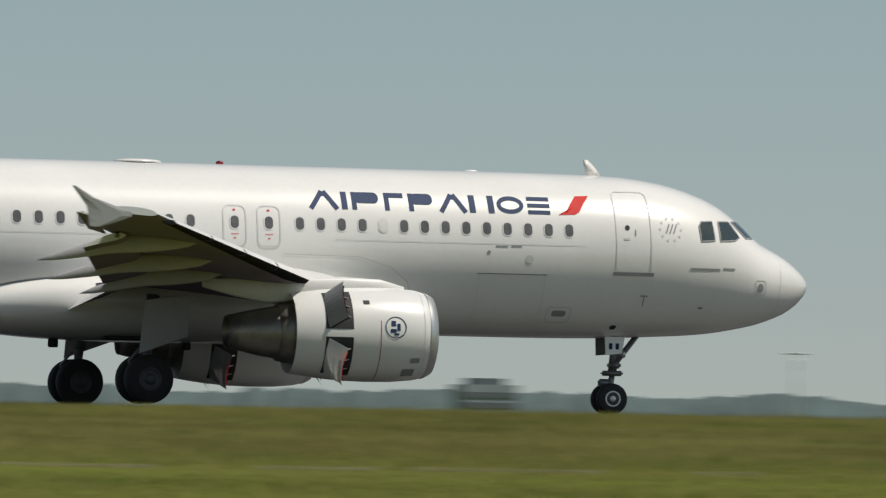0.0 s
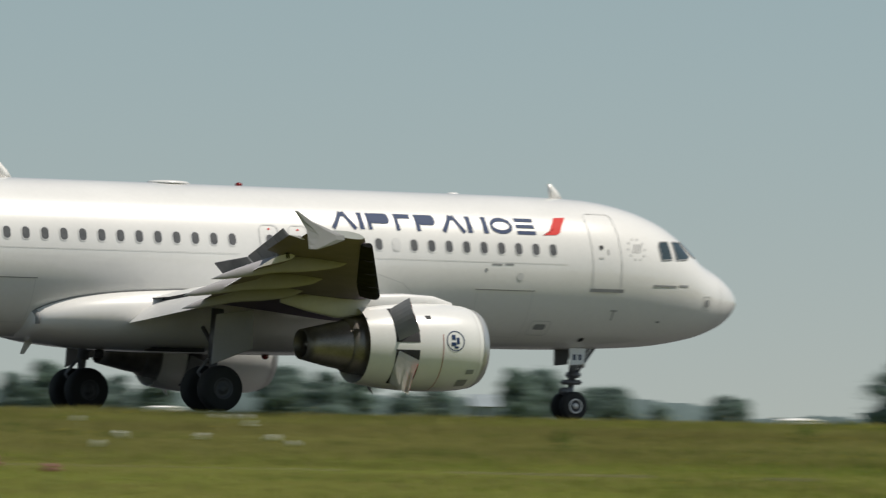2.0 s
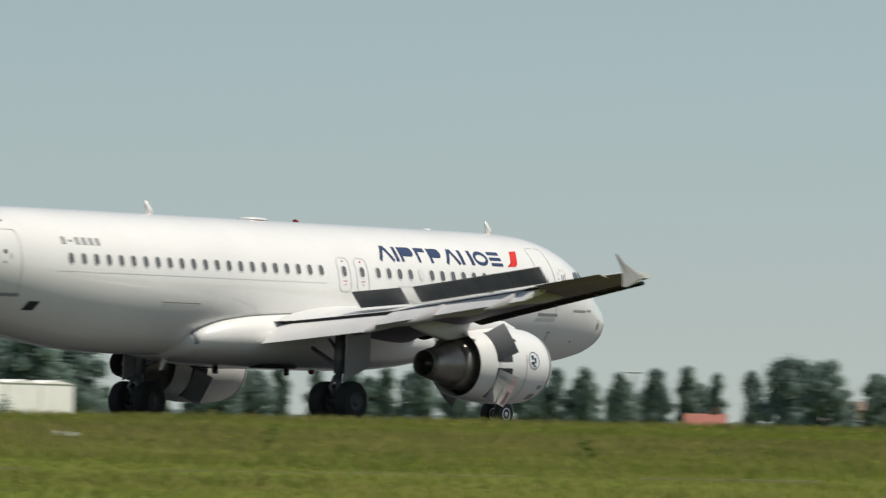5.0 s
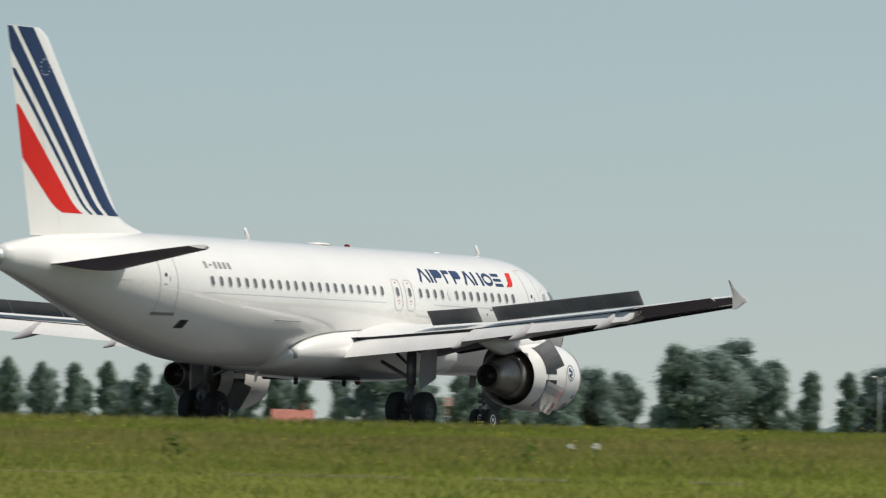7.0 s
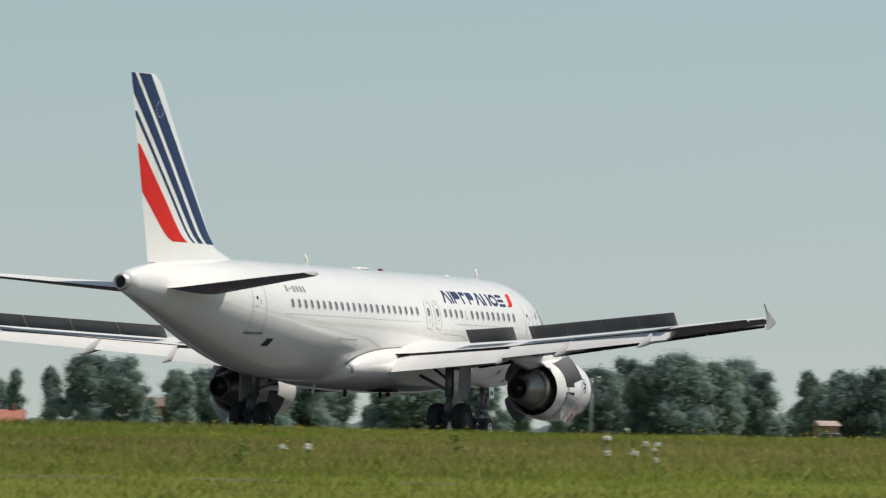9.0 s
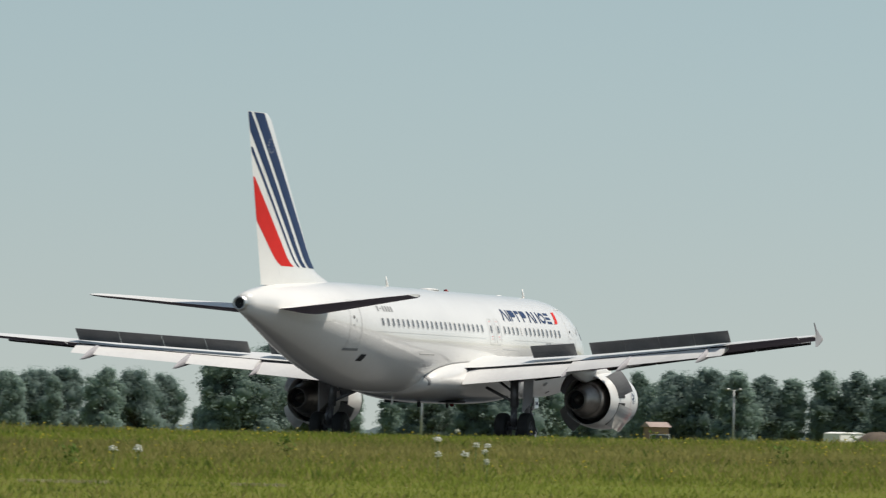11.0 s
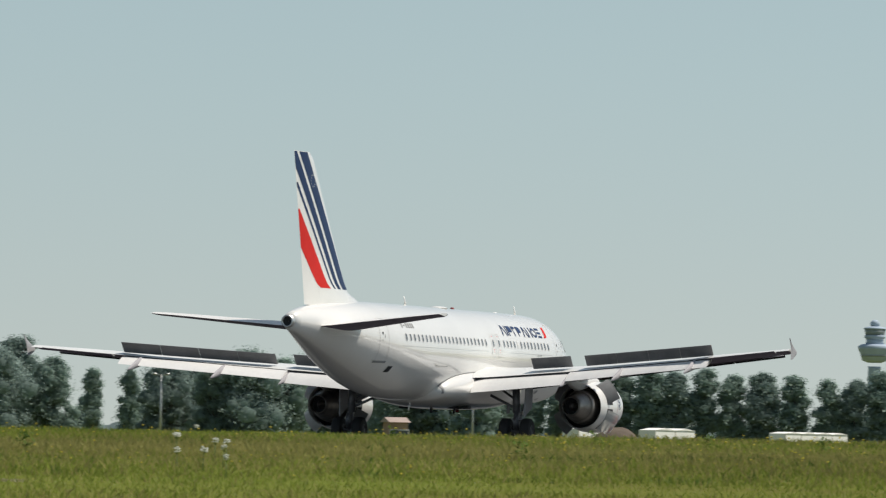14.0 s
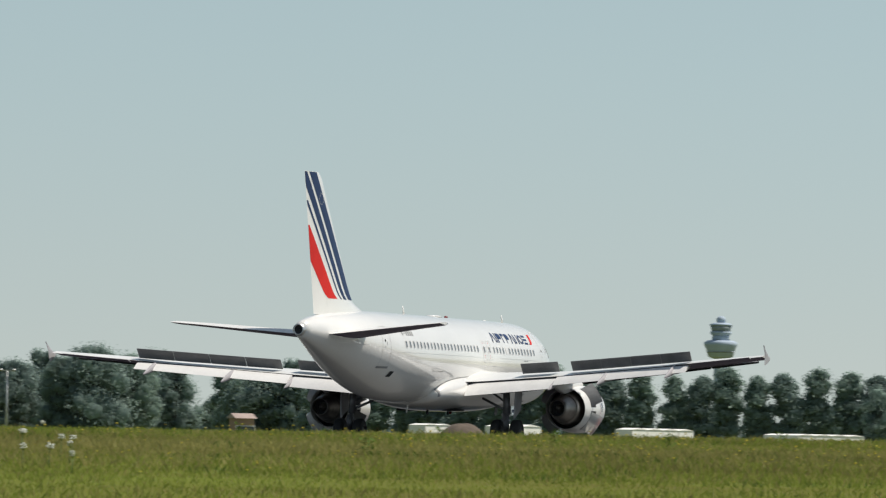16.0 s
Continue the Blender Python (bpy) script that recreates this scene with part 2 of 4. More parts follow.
part("belly_fairing", loft([fairing_ring(9.9 + 11.75 * i / 40) for i in range(41)]), WHITE, plane, "smooth white belly fairing")
for side in (-1, 1):
    bm = bmesh.new()
    strip = []
    for d, g in ((21.52, 1.004), (21.54, 1.016), (21.60, 1.016), (21.62, 1.0)):
        c, h = (ft(d) + fb(d)) / 2, (ft(d) - fb(d)) / 2
        strip.append([bm.verts.new((-d, side * g * fw(d) * math.cos(a) ** .85, c + g * h * math.copysign(abs(math.sin(a)) ** .85, math.sin(a))))
                      for a in [radians(-12 + 6 * i) for i in range(10)]])
    for p, q in zip(strip[:-1], strip[1:]):
        for i in range(9):
            bm.faces.new((p[i], p[i + 1], q[i + 1], q[i]))
    part("fairing_seal", bm, SEAM, plane)

# dark joint where the fairing meets the fuselage
joint = []
for i in range(32):
    d = 15.8 + 5.75 * i / 31
    c, h = (ft(d) + fb(d)) / 2, (ft(d) - fb(d)) / 2
    for j in range(200):
        q = 1 - j / 200
        if fw(d) * (1 - q ** (2 / .85)) ** (.85 / 2) > skin_y(d, c + h * q, 0):
            joint.append((d, c + h * q + .01))
            break
for side in (-1, 1):
    part("fairing_joint", skin_line(joint, .03, side, .012), SEAM, plane)

# ---- wings ----
def le(y):
    return 12.0 + 0.567 * (y - 1.98) if y > 3 else 12.0 + 0.567 * (y - 1.98) - 0.25 * (3 - y)


def te(y):
    return 18.55 + 0.03 * (y - 1.98) if y < 6.4 else 18.68 + (22.05 - 18.68) * (y - 6.4) / (17.0 - 6.4)


def wz(y):
    return 2.62 + 0.092 * (y - 1.98)


def camber(u):
    return 0.055 * math.sin(math.pi * 0.75 * u)


def foil(y, c0, c1, side, thick=None, drop=0.0, n=14):
    """A ring of an aerofoil from d = c0 to c1 at span y."""
    ch = c1 - c0
    th = (0.15 - 0.045 * min(1, y / 8)) if thick is None else thick
    pts = []
    for i in range(2 * n):
        if i < n:
            u, s = 1 - i / n, 1
        else:
            u, s = (i - n) / n, -1
        u = u * u * (3 - 2 * u) * 0.3 + u * 0.7
        t = 5 * th * (0.2969 * math.sqrt(u) - 0.126 * u - 0.3516 * u**2 + 0.2843 * u**3 - 0.1036 * u**4)
        pts.append((-(c0 + ch * u), side * y, wz(y) + ch * (s * t * (1.1 if s > 0 else 0.9) + camber(u)) - drop * u))
    return pts


def top_z(y, d):
    c0, c1 = le(y), te(y)
    u = min(1, max(0, (d - c0) / (c1 - c0)))
    th = 0.15 - 0.045 * min(1, y / 8)
    t = 5 * th * (0.2969 * math.sqrt(u) - 0.126 * u - 0.3516 * u**2 + 0.2843 * u**3 - 0.1036 * u**4)
    return wz(y) + (c1 - c0) * (1.1 * t + camber(u))


def slab(corners, thick):
    """A thin bevelled panel over four corners (closed ring), thickened along its normal."""
    c = [Vector(p) for p in corners]
    nrm = (c[1] - c[0]).cross(c[3] - c[0]).normalized() * thick / 2
    bm = bmesh.new()
    a = [bm.verts.new(p + nrm) for p in c]
    b = [bm.verts.new(p - nrm) for p in c]
    bm.faces.new(a)
    bm.faces.new(b[::-1])
    for i in range(4):
        bm.faces.new((a[i], b[i], b[(i + 1) % 4], a[(i + 1) % 4]))
    bmesh.ops.bevel(bm, geom=bm.edges[:], offset=thick * 0.3, segments=1, affect="EDGES")
    return bm


def flap(y0, y1, c, gap, angle, side, drop):
    """A drooped flap behind the wing between two spans."""
    rings = []
    for k in range(5):
        y = y0 + (y1 - y0) * k / 4
        cc = c * (1 - 0.14 * k / 4)
        ox, oz = te(y) + gap, wz(y) + 0.039 * (te(y) - le(y)) - drop
        r = []
        for px, py, pz in foil(y, 0, cc, side, 0.16, n=8):
            x, z = -px, pz - wz(y)
            ca, sa = math.cos(radians(angle)), math.sin(radians(angle))
            r.append((-(ox + x * ca + z * sa), side * y, oz - x * sa + z * ca))
        rings.append(r)
    return loft(rings)


def shade_below(ob, under=None, level=-0.25):
    """Puts shade into the colour of a panel's underside, darker than its top."""
    ob.data.materials.append(under or SHADEGREY)
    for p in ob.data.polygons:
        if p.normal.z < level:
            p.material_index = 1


for side in (-1, 1):
    ys = [1.4, 1.98, 2.6, 3.2, 4, 5, 6.4, 8, 10, 12, 13.5, 15, 16.4, 16.95]
    shade_below(part("wing", loft([foil(y, le(y), te(y) - (0.25 if 2 < y < 13.4 else 0.0), side) for y in ys]), WINGTOP, plane,
                    "swept pale grey wing, underside colour darkened for shade"))
    # dark strip standing in for the shade between the wing's rear edge and the lowered flap
    for y0, y1 in ((2.2, 6.3), (6.42, 13.2)):
        cove = []
        for k in range(6):
            y = y0 + (y1 - y0) * k / 5
            d, z = te(y) - 0.25, wz(y) + 0.0389 * (te(y) - 0.25 - le(y))
            cove.append([(-d + 0.1, side * y, z - 0.006), (-d - 0.006, side * y, z - 0.006), (-d - 0.006, side * y, z - 0.14), (-d + 0.1, side * y, z - 0.14)])
        part("flap_slot", loft(cove), DARK, plane, "dark strip for the shade over the flap", smooth=False)
    # leading-edge slats, drooped forward
    for y0, y1 in ((2.9, 5.0), (6.6, 8.9), (9.0, 11.3), (11.4, 13.7), (13.8, 16.3)):
        rr = []
        for k in range(3):
            y = y0 + (y1 - y0) * k / 2
            c = 0.16 * (te(y) - le(y)) + 0.05
            rr.append([(p[0], p[1], p[2] - 0.10) for p in foil(y, le(y) - 0.20, le(y) - 0.20 + c, side, 0.34, n=7)])
        shade_below(part("slat", loft(rr), LIGHTGREY, plane, "extended pale grey leading-edge slat"), SLATSHADE, 0.12)
    shade_below(part("flap", flap(2.15, 6.3, 1.35, -0.55, 27, side, 0.10), LIGHTGREY, plane, "lowered inboard flap"))
    shade_below(part("flap", flap(6.4, 13.2, 1.2, -0.50, 20, side, 0.08), LIGHTGREY, plane, "lowered outboard flap"))
    # raised spoilers; the shade on their backs is put into the dark grey
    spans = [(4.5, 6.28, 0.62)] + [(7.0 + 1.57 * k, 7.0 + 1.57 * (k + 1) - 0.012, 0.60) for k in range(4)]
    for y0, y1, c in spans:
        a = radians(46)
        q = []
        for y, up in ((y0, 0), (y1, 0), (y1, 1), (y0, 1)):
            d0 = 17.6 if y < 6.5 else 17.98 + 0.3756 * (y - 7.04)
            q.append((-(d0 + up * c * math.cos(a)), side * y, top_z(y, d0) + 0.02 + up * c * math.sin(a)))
        part("spoiler", slab(q, 0.05), SPOIL, plane, "raised spoiler panel, dark grey with its shade painted in", smooth=False)
    # aileron, raised after landing
    rr = [[(p[0], p[1], p[2] - 0.015 + 0.2 * (-p[0] - te(y) + 0.08)) for p in foil(y, te(y) - 0.08, te(y) + 0.34, side, 0.10, n=6)] for y in (13.5, 15, 16.4)]
    shade_below(part("aileron", loft(rr), WINGTOP, plane))
    # flap track fairings
    for y, L, w in ((6.35, 3.4, .145), (9.0, 3.9, .16), (12.45, 3.8, .155)):
        rr = []
        for k in range(13):
            u = k / 12
            r = w * math.sin(math.pi * (u ** 0.75)) ** 0.7 + 0.004
            d = te(y) - 2.2 + L * u
            zc = wz(y) + 0.02 - 0.24 * u - 0.65 * max(0, u - 0.55)
            rr.append([(-d, side * y + r * 0.75 * math.cos(a), zc + r * 1.35 * math.sin(a)) for a in [2 * math.pi * i / 14 for i in range(14)]])
        part("flap_track_fairing", loft(rr), FAIRGREY, plane)
    # wing-tip fence
    rr = []
    for z, d0, d1 in ((3.69, 21.8, 22.05), (3.78, 21.5, 22.06), (3.93, 21.1, 22.08), (4.03, 21.12, 22.1), (4.14, 21.45, 22.13), (4.34, 21.98, 22.28), (4.57, 22.38, 22.46)):
        rr.append([(-(d0 + (d1 - d0) * u), side * (17.1 + 0.06 * (z - 3.86) + s), z) for u, s in
                   ((0, 0), (.25, .02), (.7, .018), (1, 0), (.7, -.018), (.25, -.02))])
    part("wingtip_fence", loft(rr), FENCE, plane, "grey wingtip fence", smooth=False)

# ---- engines ----
def revolve(profile, k=48, at=(0, 0, 0)):
    rings = []
    for d, r in profile:
        rings.append([(-d, at[1] + r * math.cos(2 * math.pi * i / k), at[2] + r * math.sin(2 * math.pi * i / k)) for i in range(k)])
    return loft(rings, cap=False)


ENG_Z = 1.72
E_PROFILE = [(11.32, .83), (11.26, .88), (11.28, .93), (11.4, 1.0), (11.7, 1.07), (12.2, 1.115), (12.8, 1.125), (13.4, 1.11), (14.0, 1.06), (14.45, 1.0), (14.72, .955)]
f_nac = smooth_table([p[0] for p in E_PROFILE[2:]], [p[1] for p in E_PROFILE[2:]])


def nac(side, d, a, off=0.0):
    """A point on the nacelle: a degrees up from its outer side."""
    r = f_nac(d) + off
    return Vector((-d, side * (5.75 + r * math.cos(radians(a))), ENG_Z + r * math.sin(radians(a))))


def nac_patch(side, d0, d1, a0, a1, off=0.008, nd=4, na=6, lift=None, thick=0.0):
    bm = bmesh.new()
    g = []
    for i in range(nd + 1):
        row = []
        for j in range(na + 1):
            d, a = d0 + (d1 - d0) * i / nd, a0 + (a1 - a0) * j / na
            p = nac(side, d, a, off)
            if lift:
                p = lift(p, i / nd, d, a)
            row.append(bm.verts.new(p))
        g.append(row)
    for i in range(nd):
        for j in range(na):
            bm.faces.new((g[i][j], g[i + 1][j], g[i + 1][j + 1], g[i][j + 1]))
    if thick:
        bmesh.ops.solidify(bm, geom=bm.faces[:], thickness=thick)
    return bm


def disc_on_nac(side, d, a, r0, r1, off, k=24):
    bm = bmesh.new()
    inn, out = [], []
    for i in range(k):
        t = 2 * math.pi * i / k
        for r, lst in ((r0, inn), (r1, out)):
            rr = f_nac(d)
            lst.append(bm.verts.new(nac(side, d + r * math.cos(t), a + math.degrees(r * math.sin(t) / rr), off)))
    for i in range(k):
        j = (i + 1) % k
        bm.faces.new((inn[i], out[i], out[j], inn[j]))
    return bm


for side in (-1, 1):
    at = (0, side * 5.75, ENG_Z)
    nacelle = part("engine_nacelle", join(revolve(E_PROFILE, 56, at), revolve([(11.32, .83), (11.6, .80), (12.3, .84)], 56, at),
                                          revolve([(14.72, .955), (14.70, .93), (14.0, .98)], 56, at)), WHITE2, plane,
                   "white engine nacelle with opened thrust reverser doors")
    part("intake_lip", revolve([(11.322, .824), (11.25, .88), (11.272, .936), (11.405, 1.008), (11.47, 1.03)], 56, at), METAL, nacelle, "bare metal intake lip")
    part("fan", revolve([(12.25, .85), (12.2, .35), (11.95, .2), (11.8, 0.01)], 32, at), DARK, nacelle)
    part("fan_duct", revolve([(13.9, .99), (14.3, .5)], 40, at), DARK, nacelle)
    part("core_cowl", revolve([(13.8, .80), (14.3, .78), (14.75, .72), (15.0, .67), (15.02, .62)], 40, at), HOT, nacelle, "brown heat-stained core cowl")
    part("exhaust_nozzle", join(revolve([(14.9, .64), (15.4, .56), (15.95, .44), (16.22, .38), (16.2, .36), (15.6, .40)], 40, at)), HOT, nacelle,
         "dark heat-stained exhaust nozzle")
    part("exhaust_cavity", revolve([(15.65, .40), (15.6, .01)], 32, at), DARK, nacelle)
    part("exhaust_plug", revolve([(15.6, .22), (15.9, .14), (16.08, .06), (16.1, .01)], 24, at), HOT, nacelle)
    # reverser openings and pivoting doors
    for a0, a1 in ((5, 62), (-62, -5), (118, 175), (185, 242)):
        part("reverser_opening", nac_patch(side, 13.38, 14.04, a0, a1, 0.006, 4, 8), DARK, nacelle)
        mid_a = radians((a0 + a1) / 2)
        hinge = nac(side, 14.02, (a0 + a1) / 2, -0.02)
        # the front edge swings outwards about the hinge line
        axis = Vector((0, -math.sin(mid_a), side * math.cos(mid_a)))
        turn = Matrix.Translation(hinge) @ Matrix.Rotation(radians(50), 4, axis) @ Matrix.Translation(-hinge)
        # the grey stands for shade on the doors; the lower outer one is white
        part("reverser_door", nac_patch(side, 13.44, 14.04, a0 + 1, a1 - 1, 0.0, 4, 8, lambda p, u, d, a: turn @ p, 0.045), DOORGREY if a0 > 0 else WHITE2, nacelle,
             "open thrust reverser door, grey ones painted with shade", smooth=False)
        part("reverser_edge", nac_patch(side, 13.45, 13.56, a0 + 6, a1 - 6, -0.06, 1, 8, lambda p, u, d, a: turn @ p, 0.01), REDIN, nacelle, "red-lined inner edge")
        for k in range(3):
            a = a0 + (a1 - a0) * (k + 1) / 4
            part("reverser_strut", tube_bm(nac(side, 13.42, a, -.02), turn @ nac(side, 13.7, a, -.05), .018, seg=8), METAL, nacelle)
    # seams, vents and round mark
    part("cowl_seam", nac_patch(side, 12.705, 12.722, -80, 16, 0.006, 1, 24), COWLLINE, nacelle, "thin red cowl seam line")
    part("lip_seam", nac_patch(side, 11.62, 11.63, -85, 85, 0.005, 1, 24), SEAM2, nacelle)
    part("round_mark_ring", disc_on_nac(side, 12.36, 8, 0.238, 0.262, 0.007), NAVY, nacelle)
    for d0, d1, a0, a1 in ((12.36, 12.47, 9.5, 16), (12.25, 12.33, 4, 12.5), (12.35, 12.49, 1.5, 6), (12.28, 12.40, -1.5, 1)):
        part("round_mark", nac_patch(side, d0, d1, a0, a1, 0.007, 1, 2), NAVY, nacelle, "navy piece of a round emblem")
    part("cowl_vent", nac_patch(side, 12.95, 13.1, 38, 44, 0.007, 1, 2), DARK, nacelle)
    part("cowl_vent", nac_patch(side, 11.72, 11.95, -38, -31, 0.007, 1, 2), SEAM, nacelle)
    part("cowl_vent", nac_patch(side, 11.80, 12.1, -62, -48, 0.007, 2, 3), SEAM, nacelle)
    # pylon
    rr = []
    for d, zt, zb, w in ((11.9, 2.86, 2.7, .05), (12.5, 3.02, 2.7, .2), (13.4, 3.06, 2.6, .26), (14.4, 3.02, 2.5, .25), (15.2, 3.0, 2.4, .2), (16.0, 2.98, 2.55, .14), (16.8, 2.96, 2.75, .04)):
        rr.append([(-d, side * 5.75 + w * x, zb + (zt - zb) * z) for x, z in ((-1, .1), (-1, .85), (-.6, 1), (.6, 1), (1, .85), (1, .1), (.5, 0), (-.5, 0))])
    part("pylon", loft(rr), LIGHTGREY, plane)

# ---- tail ----
def fin_ring(z, d0, d1, th, k=10):
    pts = []
    for i in range(2 * k):
        u, s = (1 - i / k, 1) if i < k else ((i - k) / k, -1)
        t = 5 * th * (0.2969 * math.sqrt(u) - 0.126 * u - 0.3516 * u**2 + 0.2843 * u**3 - 0.1036 * u**4)
        pts.append((-(d0 + (d1 - d0) * u), s * t * (d1 - d0), z))
    return pts


fin_root = smooth_table((5.6, 5.75, 5.9, 6.02, 6.15, 6.36), (27.9, 28.15, 28.5, 29.0, 29.55, 30.1))


def fin_le(z):
    return 30.1 + (34.7 - 30.1) * (z - 6.36) / (11.85 - 6.36) if z > 6.36 else fin_root(z)


def fin_te(z):
    return 35.4 + (36.92 - 35.4) * (z - 5.6) / (11.85 - 5.6)


fin_levels = [5.6, 5.75, 5.9, 6.0, 6.1, 6.2, 6.36, 7, 8, 9, 10, 11, 11.6, 11.78, 11.85]
fin = part("fin", loft([fin_ring(z, fin_le(z) + (0.0 if z < 11.65 else (z - 11.65) * 1.4), fin_te(z), 0.10) for z in fin_levels]), WHITE, plane,
           "tall white fin with red and navy stripes")


def fin_patch(rows, off=0.006, side=-1):
    """A stripe on the fin from rows of (z, d0, d1)."""
    bm = bmesh.new()
    prev = None
    for z, d0, d1 in rows:
        row = []
        for k in range(7):
            d = d0 + (d1 - d0) * k / 6
            c0, c1 = fin_le(z), fin_te(z)
            u = min(1, max(0, (d - c0) / (c1 - c0)))
            t = 0.5 * (0.2969 * math.sqrt(u) - 0.126 * u - 0.3516 * u**2 + 0.2843 * u**3 - 0.1036 * u**4)
            row.append(bm.verts.new((-d, side * (t * (c1 - c0) + off), z)))
        if prev:
            for k in range(6):
                bm.faces.new((prev[k], prev[k + 1], row[k + 1], row[k]))
        prev = row
    return bm


def stripe(z0, z1, a0, a1, b0, b1):
    """Edges run from d = a0, a1 at z0 to b0, b1 at z1, cut at the rudder's trailing edge; the foot sweeps forward."""
    rows = []
    for k in range(25):
        z = z0 + (z1 - z0) * k / 24
        u = k / 24
        sweep = 0.28 * math.exp(-u * 26)
        d0, d1 = a0 + (b0 - a0) * u - sweep, a1 + (b1 - a1) * u - sweep
        lim = fin_te(z) - 0.02
        d0, d1 = min(d0, lim), min(d1, lim)
        if d1 - d0 > 0.015:
            rows.append((z, d0, d1))
    return rows


for side in (-1, 1):
    part("stripe", fin_patch(stripe(6.33, 11.83, 30.66, 31.44, 35.55, 36.42), side=side), NAVY, fin, "broad navy stripe")
    part("stripe", fin_patch(stripe(6.33, 11.83, 31.74, 32.12, 36.66, 37.35), side=side), NAVY, fin, "navy stripe")
    part("stripe", fin_patch(stripe(6.33, 10.95, 32.40, 32.56, 36.82, 37.06), side=side), NAVY, fin, "thin navy stripe")
    part("stripe", fin_patch(stripe(6.33, 9.78, 32.98, 34.1, 36.5, 38.1), side=side), RED, fin, "broad red stripe")
    part("rudder_seam", fin_patch([(5.95 + 0.2 * k, 33.9 + (36.25 - 33.9) * k / 28.5, 33.915 + (36.265 - 33.9) * k / 28.5) for k in range(29)], 0.004, side), SEAM2, fin)
    # tailplane
    rr = []
    for y, d0, d1, z in ((0.5, 31.35, 35.3, 4.72), (1.2, 31.8, 35.45, 4.76), (3, 33.05, 35.95, 4.92), (5, 34.45, 36.5, 5.10), (6.0, 35.15, 36.75, 5.18), (6.2, 35.5, 36.75, 5.2)):
        rr.append([(p[0], side * y, z + p[1]) for p in fin_ring(0, d0, d1, 0.095)])
    shade_below(part("tailplane", loft(rr), LIGHTGREY, plane, "pale tailplane, underside colour darkened for shade"))
    part("tailplane_plate", skin_patch(round_rect(31.6, 34.6, 4.35, 5.05, .2), side, 0.004), WHITE, plane)

part("tail_cone_exhaust", join(revolve([(37.36, .285), (37.6, .25), (37.62, .20), (37.3, .2)], 28, (0, 0, 4.87))), METAL, plane, "metal exhaust ring at the tail cone")
part("tail_cone_cavity", revolve([(37.5, .2), (37.45, .01)], 24, (0, 0, 4.87)), DARK, plane)

for ob in list(plane.children):
    if ob.name.split(".")[0] in ("fin", "wing", "flap", "slat", "aileron", "tailplane"):
        sharp(ob, 60)
# ring of small stars on the fin
for side in (-1, 1):
    for k in range(12):
        d, z = 34.89 + .25 * math.cos(k * math.pi / 6), 10.68 + .25 * math.sin(k * math.pi / 6)
        part("star_mark", fin_patch([(z - .022, d - .022, d + .022), (z + .022, d - .022, d + .022)], .014, side), SEAM2, fin)

